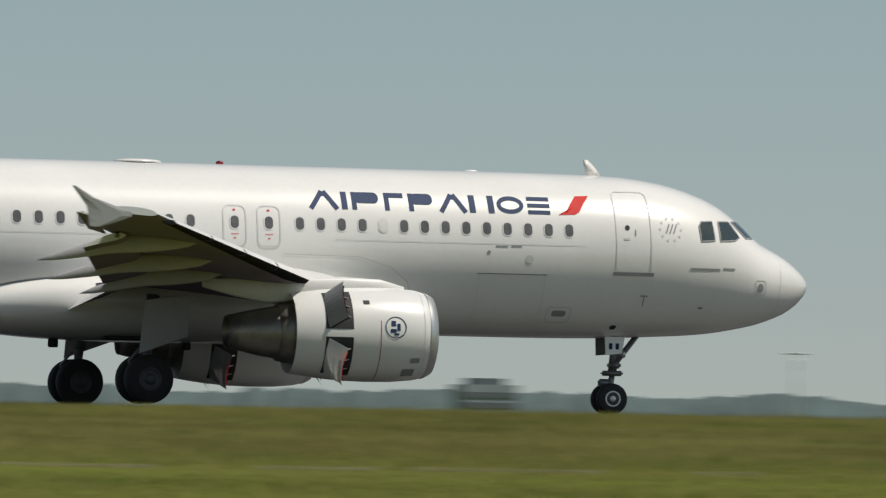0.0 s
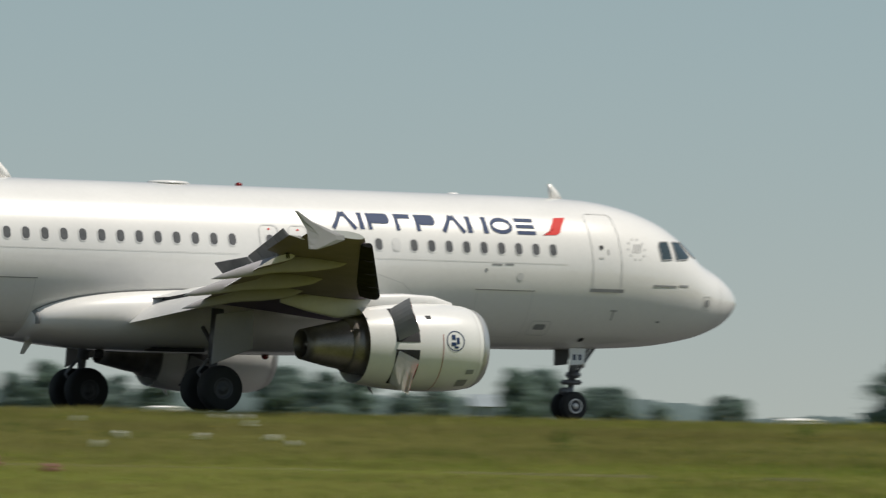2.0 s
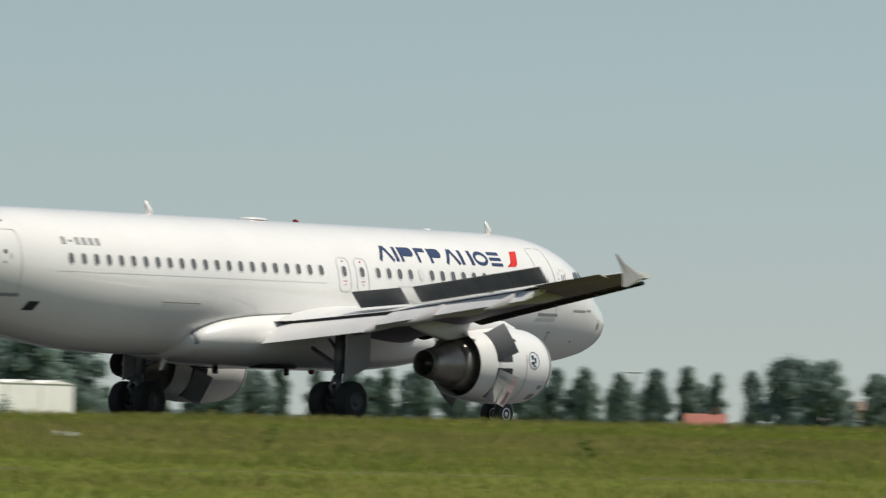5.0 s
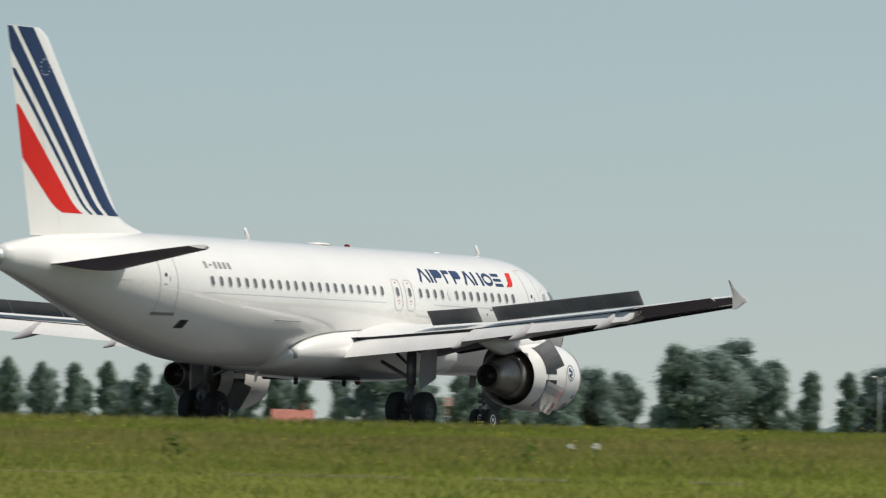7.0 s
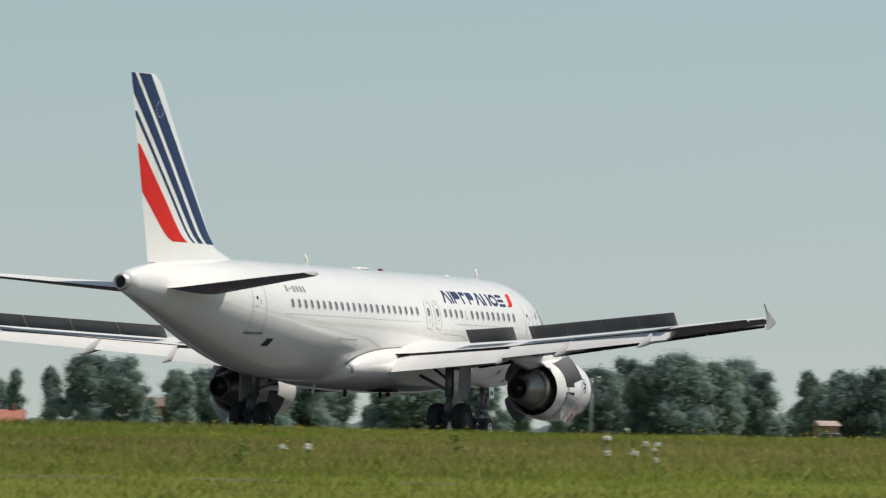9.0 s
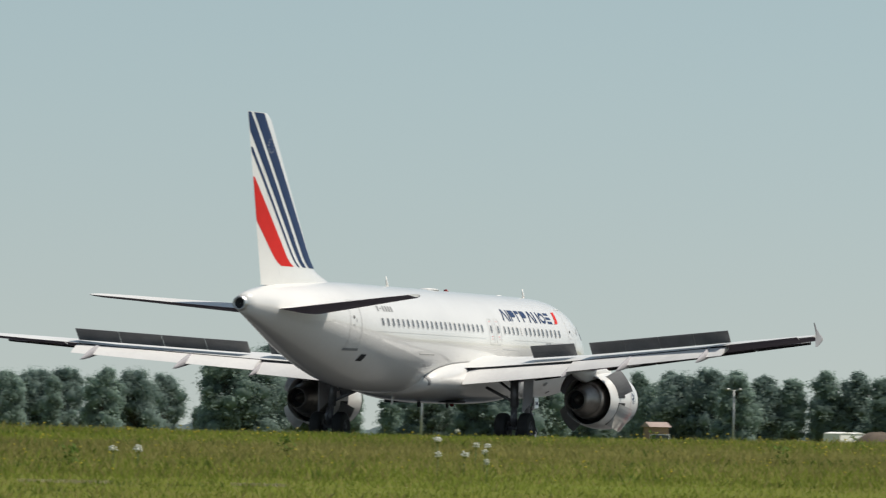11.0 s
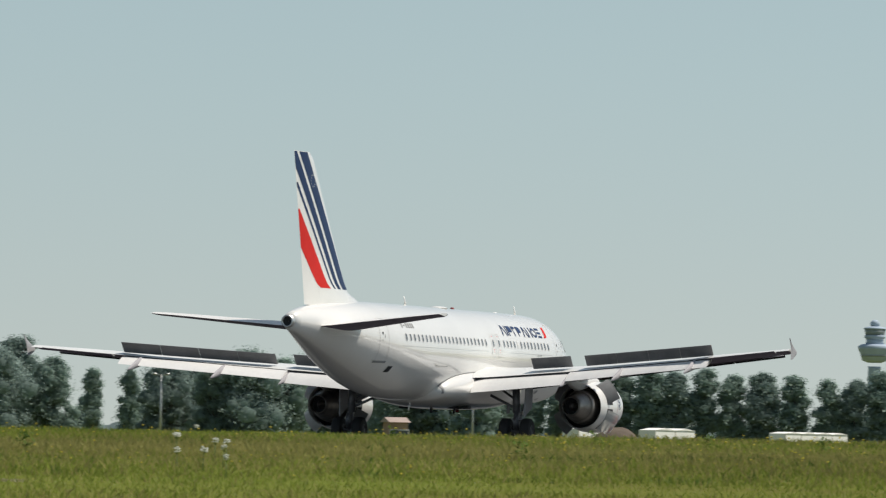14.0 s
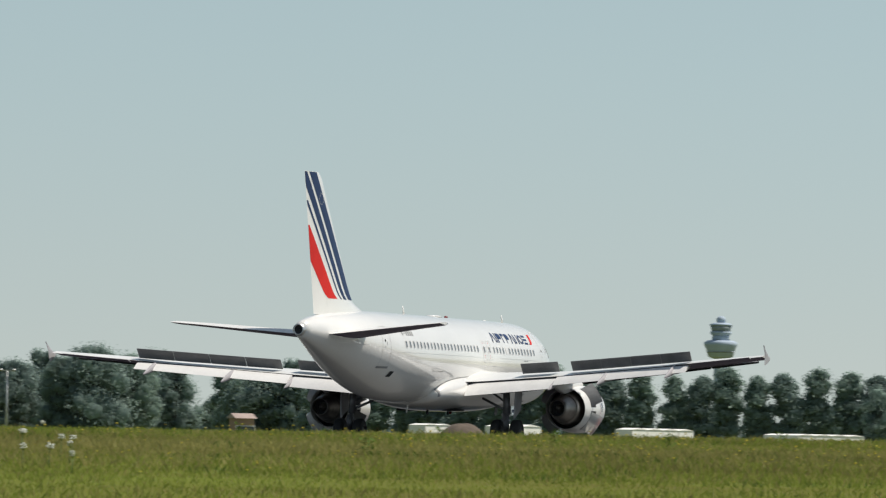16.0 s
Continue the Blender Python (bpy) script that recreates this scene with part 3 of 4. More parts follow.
# ---- cabin windows, doors and markings ----
WIN_D = [6.71 + 0.5215 * i for i in range(14)] + [14.26, 15.11] + [16.2 + 0.533 * i for i in range(22)]
for side in (-1, 1):
    for d in WIN_D:
        w = part("cabin_window", skin_patch(round_rect(d - .13, d + .13, 4.45 - .18, 4.45 + .18, .115), side, 0.006), LIGHTGREY, plane)
        part("pane", skin_patch(round_rect(d - .10, d + .10, 4.45 - .15, 4.45 + .15, .09), side, 0.009), LIGHTGREY if side < 0 and abs(d - 11.40) < .05 else GLASS, w)
    # overwing exits
    for d in (14.26, 15.11):
        ex = part("overwing_exit", skin_line(round_rect(d - .28, d + .28, 3.86, 4.86, .16), 0.035, side, closed=True), SEAM2, plane)
        part("exit_mark", skin_patch(round_rect(d - .035, d + .035, 4.73, 4.77, .015), side, 0.007), RED, ex)
        part("exit_mark", skin_patch(round_rect(d - .10, d + .10, 4.155, 4.17, .007), side, 0.007), RED, ex)
        part("exit_mark", skin_patch(round_rect(d - .035, d + .035, 4.05, 4.075, .01), side, 0.007), RED, ex)
    # cabin doors
    for d0, d1, z0, z1 in ((4.60, 5.50, 3.44, 5.46), (29.35, 30.25, 3.38, 5.2)):
        dr = part("cabin_door", skin_line(round_rect(d0, d1, z0, z1, .14), 0.028, side, closed=True), SEAM2, plane, "white cabin door outlined by a seam")
        part("door_sill", skin_line([(d0 - .08, z0 - .02), (d1 + .08, z0 - .02)], 0.09, side, 0.02), SEAM, dr, "grey metal door sill")
        part("door_window", skin_patch(round_rect((d0 + d1) / 2 + .1, (d0 + d1) / 2 + .22, 4.5, 4.62, .055), side, 0.008), DARK, dr)
        part("door_handle", skin_patch(round_rect((d0 + d1) / 2 - .06, (d0 + d1) / 2 - .03, 4.36, 4.52, .012), side, 0.008), SEAM, dr)
        part("door_mark", skin_patch(round_rect((d0 + d1) / 2 + .1, (d0 + d1) / 2 + .26, 4.26, 4.31, .02), side, 0.008), SEAM2, dr)
    # cargo doors: gutter bar and faint outline
    for d0, d1, z0, z1 in ((7.25, 9.02, 2.15, 3.40), (21.7, 23.4, 2.2, 3.36)):
        cd = part("cargo_door", skin_line(round_rect(d0 + .05, d1 - .05, z0, z1 - .05, .08), 0.011, side, 0.006, closed=True), SEAM2, plane, "cargo door under a gutter bar")
        part("gutter_bar", skin_line([(d0, z1), (d1, z1)], 0.07, side, 0.04), WHITE, cd, "pale gutter bar")
        # shadow under the bar, drawn as a thin grey line
        part("gutter_shadow_gap", skin_line([(d0, z1 - .045), (d1, z1 - .045)], 0.03, side, 0.008), SEAM, cd)
    part("panel_seam", skin_line([(6.3, 4.08), (12.6, 4.08)], 0.014, side, 0.006, step=.4), SEAM2, plane)
    part("panel_seam", skin_line([(16.0, 4.08), (28.0, 4.08)], 0.014, side, 0.006, step=.4), SEAM2, plane)
    part("panel_seam", skin_line([(10.6, 2.7), (10.75, 3.1), (11.2, 3.45), (12.0, 3.68), (13.9, 3.7)], 0.02, side, 0.006), SEAM2, plane)
    part("panel_seam", skin_line([(1.02, 2.5), (1.0, 3.0), (.95, 3.6), (.9, 3.95)], 0.012, side, 0.005), SEAM2, plane)
    # service panels
    for d, z, r in ((8.75, 3.87, .045), (7.72, 3.72, .10)):
        part("service_port", skin_patch(round_rect(d - r, d + r, z - r, z + r, r * .95), side, 0.007), SEAM if r < .06 else SEAM2, plane)
    part("pitot_panel", skin_line(round_rect(1.42, 1.72, 3.0, 3.36, .05), 0.02, side, closed=True), SEAM2, plane)
    part("pitot_port", skin_patch(round_rect(1.49, 1.65, 3.08, 3.28, .07), side, 0.008), SEAM, plane)
    hatch = part("service_hatch", skin_line(round_rect(6.5, 7.1, 2.22, 2.58, .08), 0.022, side, closed=True), SEAM2, plane)
    part("hatch_vent", skin_patch(round_rect(6.62, 6.98, 2.36, 2.5, .06), side, 0.008), SEAM, hatch)
    part("tail_vent", skin_patch([(28.5, 2.95), (28.9, 2.95), (28.8, 3.2), (28.4, 3.2)], side, 0.01), DARK, plane)
    part("towing_mark", skin_line([(4.6, 2.9), (4.8, 2.9)], 0.03, side), SEAM, plane)
    part("towing_mark", skin_line([(4.7, 2.9), (4.7, 2.65)], 0.03, side), SEAM, plane)
    part("drain_port", skin_patch(round_rect(5.2, 5.36, 2.08, 2.18, .045), side, 0.01), DARK, plane)
    part("sensor_port", skin_patch(round_rect(3.1, 3.22, 2.62, 2.67, .02), side, 0.01), SEAM, plane)
    # cockpit windows
    for poly in ([(3.28, 4.66), (3.21, 4.77), (2.89, 4.79), (2.87, 4.31), (3.25, 4.28)],
                 [(2.71, 4.79), (2.38, 4.80), (2.13, 4.41), (2.27, 4.33), (2.71, 4.30)],
                 [(2.28, 4.80), (1.92, 4.405), (1.46, 4.405), (1.92, f_top(1.92) - .005)]):
        fr = part("cockpit_window", skin_patch(poly, side, 0.01), COCKPIT, plane, "dark glossy cockpit window")
        part("window_frame", skin_line(poly, 0.03, side, 0.016, closed=True), SEAM, fr)
    # wordmark as plain navy blocks, red slanted flag, small bars
    zb, zt, s = 4.83, 5.265, 0.115
    zm = (zb + zt) / 2

    def bar(*pts, w=s):
        return skin_line(list(pts), w, side, 0.008)

    def chevron(a, b):
        m = (a + b) / 2
        return join(bar((a - .05, zb), (m + .02, zt)), bar((b + .05, zb), (m - .02, zt)), bar((m + .08, zt - s / 2), (m - .08, zt - s / 2)))

    blocks = [chevron(13.23, 12.47), bar((12.33, zb), (12.33, zt), w=.14)]
    for a, b in ((12.14, 11.45), (10.71, 10.09)):
        blocks += [bar((a - s / 2, zb), (a - s / 2, zt)), skin_patch(round_rect(b + .02, a - s / 2, zm - .05, zt, .12), side, .009)]
    blocks += [join(bar((11.32 - s / 2, zb), (11.32 - s / 2, zt)), bar((11.32, zt - s / 2), (10.84, zt - s / 2))), chevron(9.96, 9.24),
               bar((9.17 - s / 2, zb), (9.17 - s / 2, zt), w=.15), bar((8.58 + s / 2, zb), (8.58 + s / 2, zt), w=.15),
               bar(*[(8.15 + .29 * math.cos(radians(t)), zm + .165 * math.sin(radians(t))) for t in range(0, 361, 15)], w=.1)]
    blocks += [bar((7.71, z), (7.15, z), w=.095) for z in (zb + .05, zm, zt - .05)]
    for bm in blocks:
        part("wordmark_block", bm, NAVY, plane, "navy block of the name painted as plain shapes")
    part("flag_mark", skin_patch([(6.95, 4.83), (6.78, 4.86), (6.62, 5.10), (6.45, 5.31), (6.10, 5.33), (6.27, 5.12), (6.40, 4.92), (6.52, 4.85)], side, 0.008), RED, plane, "slanted red flag mark")
    for k, (a, b, z, h) in enumerate(((3.56, 2.74, 3.59, .05), (2.66, 2.33, 3.61, .05), (8.58, 8.27, 4.02, .04), (8.19, 7.92, 4.03, .04))):
        part("small_wordmark", skin_line([(a, z), (b, z)], h, side, 0.008), SEAM, plane, "small grey name bar")
    for k in range(6):
        a = 27.62 - 0.29 * k
        if k != 1:
            part("registration_bar", skin_line([(a, 4.95), (a - .17, 4.95)], .2, side, 0.008), SEAM, plane, "dark registration bar")
        else:
            part("registration_bar", skin_line([(a, 4.95), (a - .17, 4.95)], .05, side, 0.008), SEAM, plane)
    # round alliance mark by the door
    for k in range(10):
        t = 2 * math.pi * k / 10
        part("mark_dot", skin_patch(round_rect(4.07 + .28 * math.cos(t) - .03, 4.07 + .28 * math.cos(t) + .03, 4.55 + .28 * math.sin(t) - .03,
                                               4.55 + .28 * math.sin(t) + .03, .025), side, 0.007), SEAM2, plane)
    for k in range(3):
        part("mark_bar", skin_line([(4.2 - .1 * k, 4.45), (4.1 - .1 * k, 4.68)], .035, side, 0.007), SEAM, plane)

# roof fittings
for d, h in ((5.55, .40), (21.75, .40)):
    z = f_top(d) - 0.02
    part("antenna", loft([[(-(d + off + a * c), b * c, z + q) for a, b in ((-.2, 0), (0, .035), (.2, 0), (0, -.035))]
                          for q, off, c in ((0, 0, 1.0), (.2, .1, .72), (h, .22, .3))]), WHITE, plane, "white blade antenna")
for d, r, h in ((8.7, .12, .05), (17.1, .4, .09)):
    part("antenna_dome", loft([[(-(d + r * 1.6 * c * math.cos(t)), r * c * math.sin(t), f_top(d) - .02 + q) for t in [2 * math.pi * i / 16 for i in range(16)]]
                               for q, c in ((0, 1), (h * .7, .85), (h, .5), (h * 1.05, .05))]), WHITE, plane)
part("beacon", loft([[(-(15.05 + .1 * c * math.cos(t)), .1 * c * math.sin(t), f_top(15) - .02 + q) for t in [2 * math.pi * i / 12 for i in range(12)]]
                     for q, c in ((0, 1), (.07, .9), (.1, .4))]), BEACON, plane, "red anti-collision beacon")
part("beacon", loft([[(-(14.2 + .1 * c * math.cos(t)), .1 * c * math.sin(t), 1.55 - q) for t in [2 * math.pi * i / 12 for i in range(12)]]
                     for q, c in ((0, 1), (.08, .9), (.12, .4))]), BEACON, plane, "red belly beacon")
part("belly_antenna", slab([(-21.1, 0, 1.8), (-20.86, 0, 1.8), (-21.14, 0, 1.42), (-21.26, 0, 1.42)], 0.04), LIGHTGREY, plane)
for d, w in ((19.2, .25), (15.9, .22)):
    part("drain_mast", box_bm((w, .06, .22), (-d, -.4, 1.47), 0.02), DARK, plane)

# ---- landing gear ----
WHEELS = []


def wheel(at, r, w, rim_r, side, bright=False):
    bm = bmesh.new()
    prof = [(-.5, rim_r / r), (-.5, .86), (-.42, .95), (-.28, .99), (0, 1), (.28, .99), (.42, .95), (.5, .86), (.5, rim_r / r)]
    k = 36
    rows = [[bm.verts.new((r * q * math.cos(2 * math.pi * i / k), u * w, r * q * math.sin(2 * math.pi * i / k))) for i in range(k)] for u, q in prof]
    for a, b in zip(rows[:-1], rows[1:]):
        for i in range(k):
            bm.faces.new((a[i], a[(i + 1) % k], b[(i + 1) % k], b[i]))
    ob = part("wheel", bm, RUBBER, plane, "black rubber wheel tyre")
    ob.location = at
    for s in (-1, 1):
        part("rim", loft([[(q * rim_r * math.cos(2 * math.pi * i / 24), s * w * u, q * rim_r * math.sin(2 * math.pi * i / 24)) for i in range(24)]
                          for q, u in ((1.02, .5), (.95, .52), (.85, .44), (.5, .40), (.42, .50), (.2, .52), (.01, .52))], cap=False), RIM, ob, "grey metal rim")
        if bright:
            part("rim_ring", loft([[(q * rim_r * math.cos(2 * math.pi * i / 24), s * w * u, q * rim_r * math.sin(2 * math.pi * i / 24)) for i in range(24)]
                                   for q, u in ((1.0, .52), (.96, .55), (.82, .55), (.78, .5))], cap=False), METAL, ob, "bright metal rim ring")
            part("hub_cap", loft([[(q * rim_r * math.cos(2 * math.pi * i / 16), s * w * u, q * rim_r * math.sin(2 * math.pi * i / 16)) for i in range(16)]
                                  for q, u in ((.4, .5), (.36, .56), (.01, .58))], cap=False), METAL, ob, "bright metal hub cap")
    WHEELS.append((ob, Vector(at), r))
    return ob


for side in (-1, 1):
    y = side * 3.795
    for s in (-1, 1):
        wheel((-17.71, y + s * .465, .585), .585, .42, .27, s)
    g = part("main_gear_strut", join(tube_bm((-17.71, y, .585), (-17.62, y - side * .05, 1.5), .11), tube_bm((-17.62, y - side * .05, 1.4), (-17.5, y - side * .1, 2.6), .16)), STEEL, plane,
             "dark steel main landing gear leg")
    part("axle", tube_bm((-17.71, y - .6, .585), (-17.71, y + .6, .585), .07), STEEL, g)
    part("side_brace", join(tube_bm((-17.6, y, 1.55), (-17.3, y - side * 1.3, 2.15), .06), tube_bm((-17.6, y, 1.9), (-17.0, y - side * .9, 2.4), .05)), STEEL, g)
    part("torque_link", join(slab([(-17.85, y - .1, .7), (-17.85, y + .1, .7), (-18.1, y + .05, 1.0), (-18.1, y - .05, 1.0)], .05),
                             slab([(-18.1, y - .05, 1.0), (-18.1, y + .05, 1.0), (-17.8, y + .1, 1.35), (-17.8, y - .1, 1.35)], .05)), STEEL, g)
    part("gear_door", slab([(-17.82, y + side * .42, 2.46), (-16.75, y + side * .42, 2.6), (-16.75, y + side * .38, 1.61), (-17.93, y + side * .38, 1.18)], .05), FAIRGREY, g,
         "grey gear door", smooth=False)
    part("gear_bay", box_bm((1.5, .7, .1), (-17.4, side * 1.1, 1.60), .04), DARK, plane)
for s in (-1, 1):
    wheel((-5.07, s * .25, .385), .385, .23, .2, s, True)
ng = part("nose_gear_strut", join(tube_bm((-5.07, 0, .385), (-4.98, 0, 1.1), .075), tube_bm((-5.0, 0, 1.0), (-4.9, 0, 2.0), .11)), STEEL, plane, "steel nose landing gear leg")
part("axle", tube_bm((-5.07, -.3, .385), (-5.07, .3, .385), .05), STEEL, ng)
part("drag_brace", join(tube_bm((-4.97, .12, 1.2), (-4.35, .12, 2.0), .045), tube_bm((-4.97, -.12, 1.2), (-4.35, -.12, 2.0), .045)), STEEL, ng)
part("steering_box", join(box_bm((.5, .34, .13), (-5.0, 0, 1.02), .04), box_bm((.24, .5, .16), (-4.95, 0, 1.22), .04), box_bm((.3, .16, .2), (-5.2, 0, .78), .04)), STEEL, ng)
part("taxi_light", join(tube_bm((-4.82, -.14, 1.5), (-4.72, -.14, 1.5), .09), tube_bm((-4.82, .14, 1.5), (-4.72, .14, 1.5), .09)), METAL, ng)
for s in (-1, 1):
    # the far door shares the spoilers' dark grey
    dp = part("nose_gear_door", slab([(-5.32, s * .40, 1.92), (-4.80, s * .40, 1.92), (-4.88, s * .43, 1.5), (-5.30, s * .43, 1.46)], .03), WHITE if s < 0 else SPOIL, ng, "nose gear door", smooth=False)
    for k in range(2):
        part("registration_bar", box_bm((.085, .012, .15), (-5.17 + .17 * k, s * .436, 1.68), .002), NAVY, ng)

# ---- ground ----
def crest(az):
    """Distance from the camera to the edge of the raised ground by the runway."""
    return float(np.interp(az, (-180, 0, 20, 31, 33, 40.6, 48, 55, 60, 67, 90, 180), (230, 180, 160, 160, 163, 172, 186, 200, 215, 235, 300, 260)))


def ground_z(x, y):
    r = math.hypot(x, y)
    az = math.degrees(math.atan2(x, y))
    c = crest(az)
    top = EYE.z + c * 0.00349 - 0.12
    z = -2.1 + (top + 2.1) * min(1.0, r / c) - (top + 0.12) * min(1.0, max(0.0, (r - c - 1) / 3))
    return z + (0.04 * noise.noise(Vector((x * .07, y * .07, 0))) if r < c + 2 else 0)


U = Vector((math.cos(radians(-18)), math.sin(radians(-18))))


def polar_sheet(name, radii, azs, height, closed=True):
    verts, faces = [], []
    n = len(azs)
    for r in radii:
        for a in azs:
            q = r(a) if callable(r) else r
            x, y = q * math.sin(radians(a)), q * math.cos(radians(a))
            verts.append((x, y, height(x, y)))
    for i in range(len(radii) - 1):
        for j in range(n if closed else n - 1):
            k = (j + 1) % n
            faces.append((i * n + j, i * n + k, (i + 1) * n + k, (i + 1) * n + j))
    if closed:
        faces.append(tuple(range(n - 1, -1, -1)))
    me = bpy.data.meshes.new(name)
    me.from_pydata(verts, [], faces)
    for p in me.polygons:
        p.use_smooth = True
    return me


GRASS = mat("meadow_soil_and_grass", (0.118, 0.145, 0.021), 0.95, vary=0.15, scale=0.12, fine=1.5, other=(0.122, 0.112, 0.026), bump=0.3)
GRASS.node_tree.nodes["Principled BSDF"].inputs["Specular IOR Level"].default_value = 0.05
ASPHALT = mat("asphalt", (0.066, 0.065, 0.064), 0.85, vary=0.15, scale=0.3, fine=20)
azs = [30 + i * 0.5 for i in range(81)] + [70 + (390 - 70) * i / 60 for i in range(1, 60)]
radii = [0.02, 3, 10, 30, 50] + [60 + 4 * i for i in range(75)] + [400, 500, 700, 1000, 1500, 2500, 4000, 9000, 30000]
me = polar_sheet("ground", radii, azs, ground_z)
me.materials.append(GRASS)
tagged(new("ground", me), "wide green meadow rising to the runway edge", "ground", kind="structure")
me = polar_sheet("runway", [lambda a: crest(a) + 2.5, lambda a: crest(a) + 20, lambda a: crest(a) + 60, lambda a: crest(a) + 170], [5 + i for i in range(76)],
                 lambda x, y: -0.06, False)
me.materials.append(ASPHALT)
tagged(new("runway", me), "grey asphalt runway with its exit", "runway", kind="structure")

# ---- meadow: blades, flowers ----
BLADE = [mat("green_blades", (0.262, 0.308, 0.058), 0.9, vary=0.14, scale=0.10, fine=0.9, objvary=0.16, translucent=0.45),
         mat("dry_blades", (0.36, 0.325, 0.115), 0.8, vary=0.2, scale=0.10, fine=0.9, objvary=0.16, translucent=0.45),
         mat("pale_straw", (0.46, 0.41, 0.25), 0.8, vary=0.15, scale=0.3, fine=2, objvary=0.25, translucent=0.3),
         mat("dark_weeds", (0.12, 0.185, 0.04), 0.85, vary=0.2, scale=0.3, fine=2, objvary=0.3, translucent=0.3)]
for m in BLADE:
    m.node_tree.nodes["Principled BSDF"].inputs["Specular IOR Level"].default_value = 0.12
rng = np.random.default_rng(7)


def meadow(count):
    extra = 26000
    count += extra
    az = rng.uniform(31.0, 69.0, count)
    c = np.array([crest(a) for a in np.linspace(30, 70, 401)])
    cr = np.interp(az, np.linspace(30, 70, 401), c)
    r = 62 + (cr + 2.0 - 62) * rng.uniform(0, 1, count) ** 0.68
    line = np.interp(az, (32.5, 35.2, 37.9, 47.4, 58.3, 69), (88.5, 91.4, 93.2, 97.4, 106, 110))
    strip = (np.arange(count) >= count - extra) & (az < 59.6) & (np.array([noise.noise(Vector((a * .8, 0, 5))) for a in az]) > -.08)
    r = np.where(strip, line + rng.normal(0, 0.45, count), r)
    x, y = r * np.sin(np.radians(az)), r * np.cos(np.radians(az))
    z = -2.1 + (EYE.z + cr * 0.00349 - 0.12 + 2.1) * np.minimum(1, r / cr) - 0.03
    w = -U.y * (x - 143) + U.x * (y - 133)
    along = U.x * (x - 143) + U.y * (y - 133)
    patch = np.array([noise.noise(Vector((a * .035, b * .11, 3))) for a, b in zip(along, w)])
    fine = np.array([noise.noise(Vector((a * .3, b * .3, 9))) for a, b in zip(along, w)])
    dry = np.exp(-((w + 56) / 17) ** 2) * 0.6 + 0.45 * patch + 0.20 + 0.45 * np.clip((50 - az) / 8, 0, 1)
    kind = np.where(rng.uniform(0, 1, count) < dry, 1, 0)
    # a narrow strip of cut straw along the meadow
    kind = np.where(strip, 2, kind)
    kind = np.where((kind < 2) & (fine > 0.42) & (rng.uniform(0, 1, count) < 0.5), 3, kind)
    h = (0.17 + 0.10 * patch + 0.10 * np.maximum(fine, 0)) * rng.uniform(0.6, 1.25, count) * np.where(kind == 1, 1.15, 1.0)
    h = np.clip(h * np.clip(r / 150, 0.55, 1.0), 0.06, 0.42)
    h = np.where(kind == 2, 0.07, np.where((az < 60) & (r < line) & (r > line - 5), h * 0.65, h))
    wid = rng.uniform(0.006, 0.013, count) * (r / 110)
    th = rng.uniform(0, 2 * np.pi, count)
    lean = rng.normal(0, 0.28, (count, 2)) * h[:, None]
    dx, dy = np.cos(th) * wid, np.sin(th) * wid
    v = np.empty((count, 4, 3))
    v[:, 0] = np.stack([x - dx, y - dy, z], 1)
    v[:, 1] = np.stack([x + dx, y + dy, z], 1)
    v[:, 2] = np.stack([x + dx * .7 + lean[:, 0] * .45, y + dy * .7 + lean[:, 1] * .45, z + h * .62], 1)
    v[:, 3] = np.stack([x + lean[:, 0] * 1.1, y + lean[:, 1] * 1.1, z + h], 1)
    me = bpy.data.meshes.new("meadow_grass")
    me.vertices.add(count * 4)
    me.vertices.foreach_set("co", v.ravel())
    base = (np.arange(count) * 4)[:, None]
    loops = (base + np.array([[0, 1, 2, 0, 2, 3]])).ravel()
    me.loops.add(count * 6)
    me.loops.foreach_set("vertex_index", loops)
    me.polygons.add(count * 2)
    me.polygons.foreach_set("loop_start", np.arange(count * 2) * 3)
    for m in BLADE:
        me.materials.append(m)
    me.polygons.foreach_set("material_index", np.repeat(kind, 2))
    me.update(calc_edges=True)
    me.validate()
    return me


tagged(new("meadow_grass", meadow(420000)), "tall green and dry meadow grass with seed heads", "grass", kind="stuff")

YELLOW = mat("yellow_petals", (0.75, 0.62, 0.07), 0.7, vary=0.1, objvary=0.2, translucent=0.3)
PETAL = mat("white_petals", (0.80, 0.80, 0.72), 0.7, vary=0.06, translucent=0.25)
PINK = mat("pink_petals", (0.55, 0.16, 0.27), 0.7, vary=0.1, translucent=0.25)
STALK = mat("green_stalk", (0.10, 0.16, 0.04), 0.7, vary=0.15)


def at_polar(az, r, dz=0.0):
    x, y = r * math.sin(radians(az)), r * math.cos(radians(az))
    return Vector((x, y, ground_z(x, y) + dz))


def buttercups(count):
    bm = bmesh.new()
    rr = random.Random(5)
    for i in range(count):
        az = rr.uniform(46, 68.5) if rr.random() < .85 else rr.uniform(32, 46)
        c = crest(az)
        r = c * (1 - 0.55 * rr.random() ** 1.4)
        p = at_polar(az, r, rr.uniform(.12, .3))
        if noise.noise(Vector((p.x * .05, p.y * .12, 2))) < -0.1:
            continue
        s = rr.uniform(.010, .025) * r / 150
        k = [bm.verts.new(p + Vector((s * 1.3 * math.cos(t), s * 1.3 * math.sin(t), 0))) for t in (0, 1.57, 3.14, 4.71)]
        a, b = bm.verts.new(p + Vector((0, 0, s * .8))), bm.verts.new(p - Vector((0, 0, s)))
        for j in range(4):
            bm.faces.new((k[j], k[(j + 1) % 4], a))
            bm.faces.new((k[(j + 1) % 4], k[j], b))
    return bm


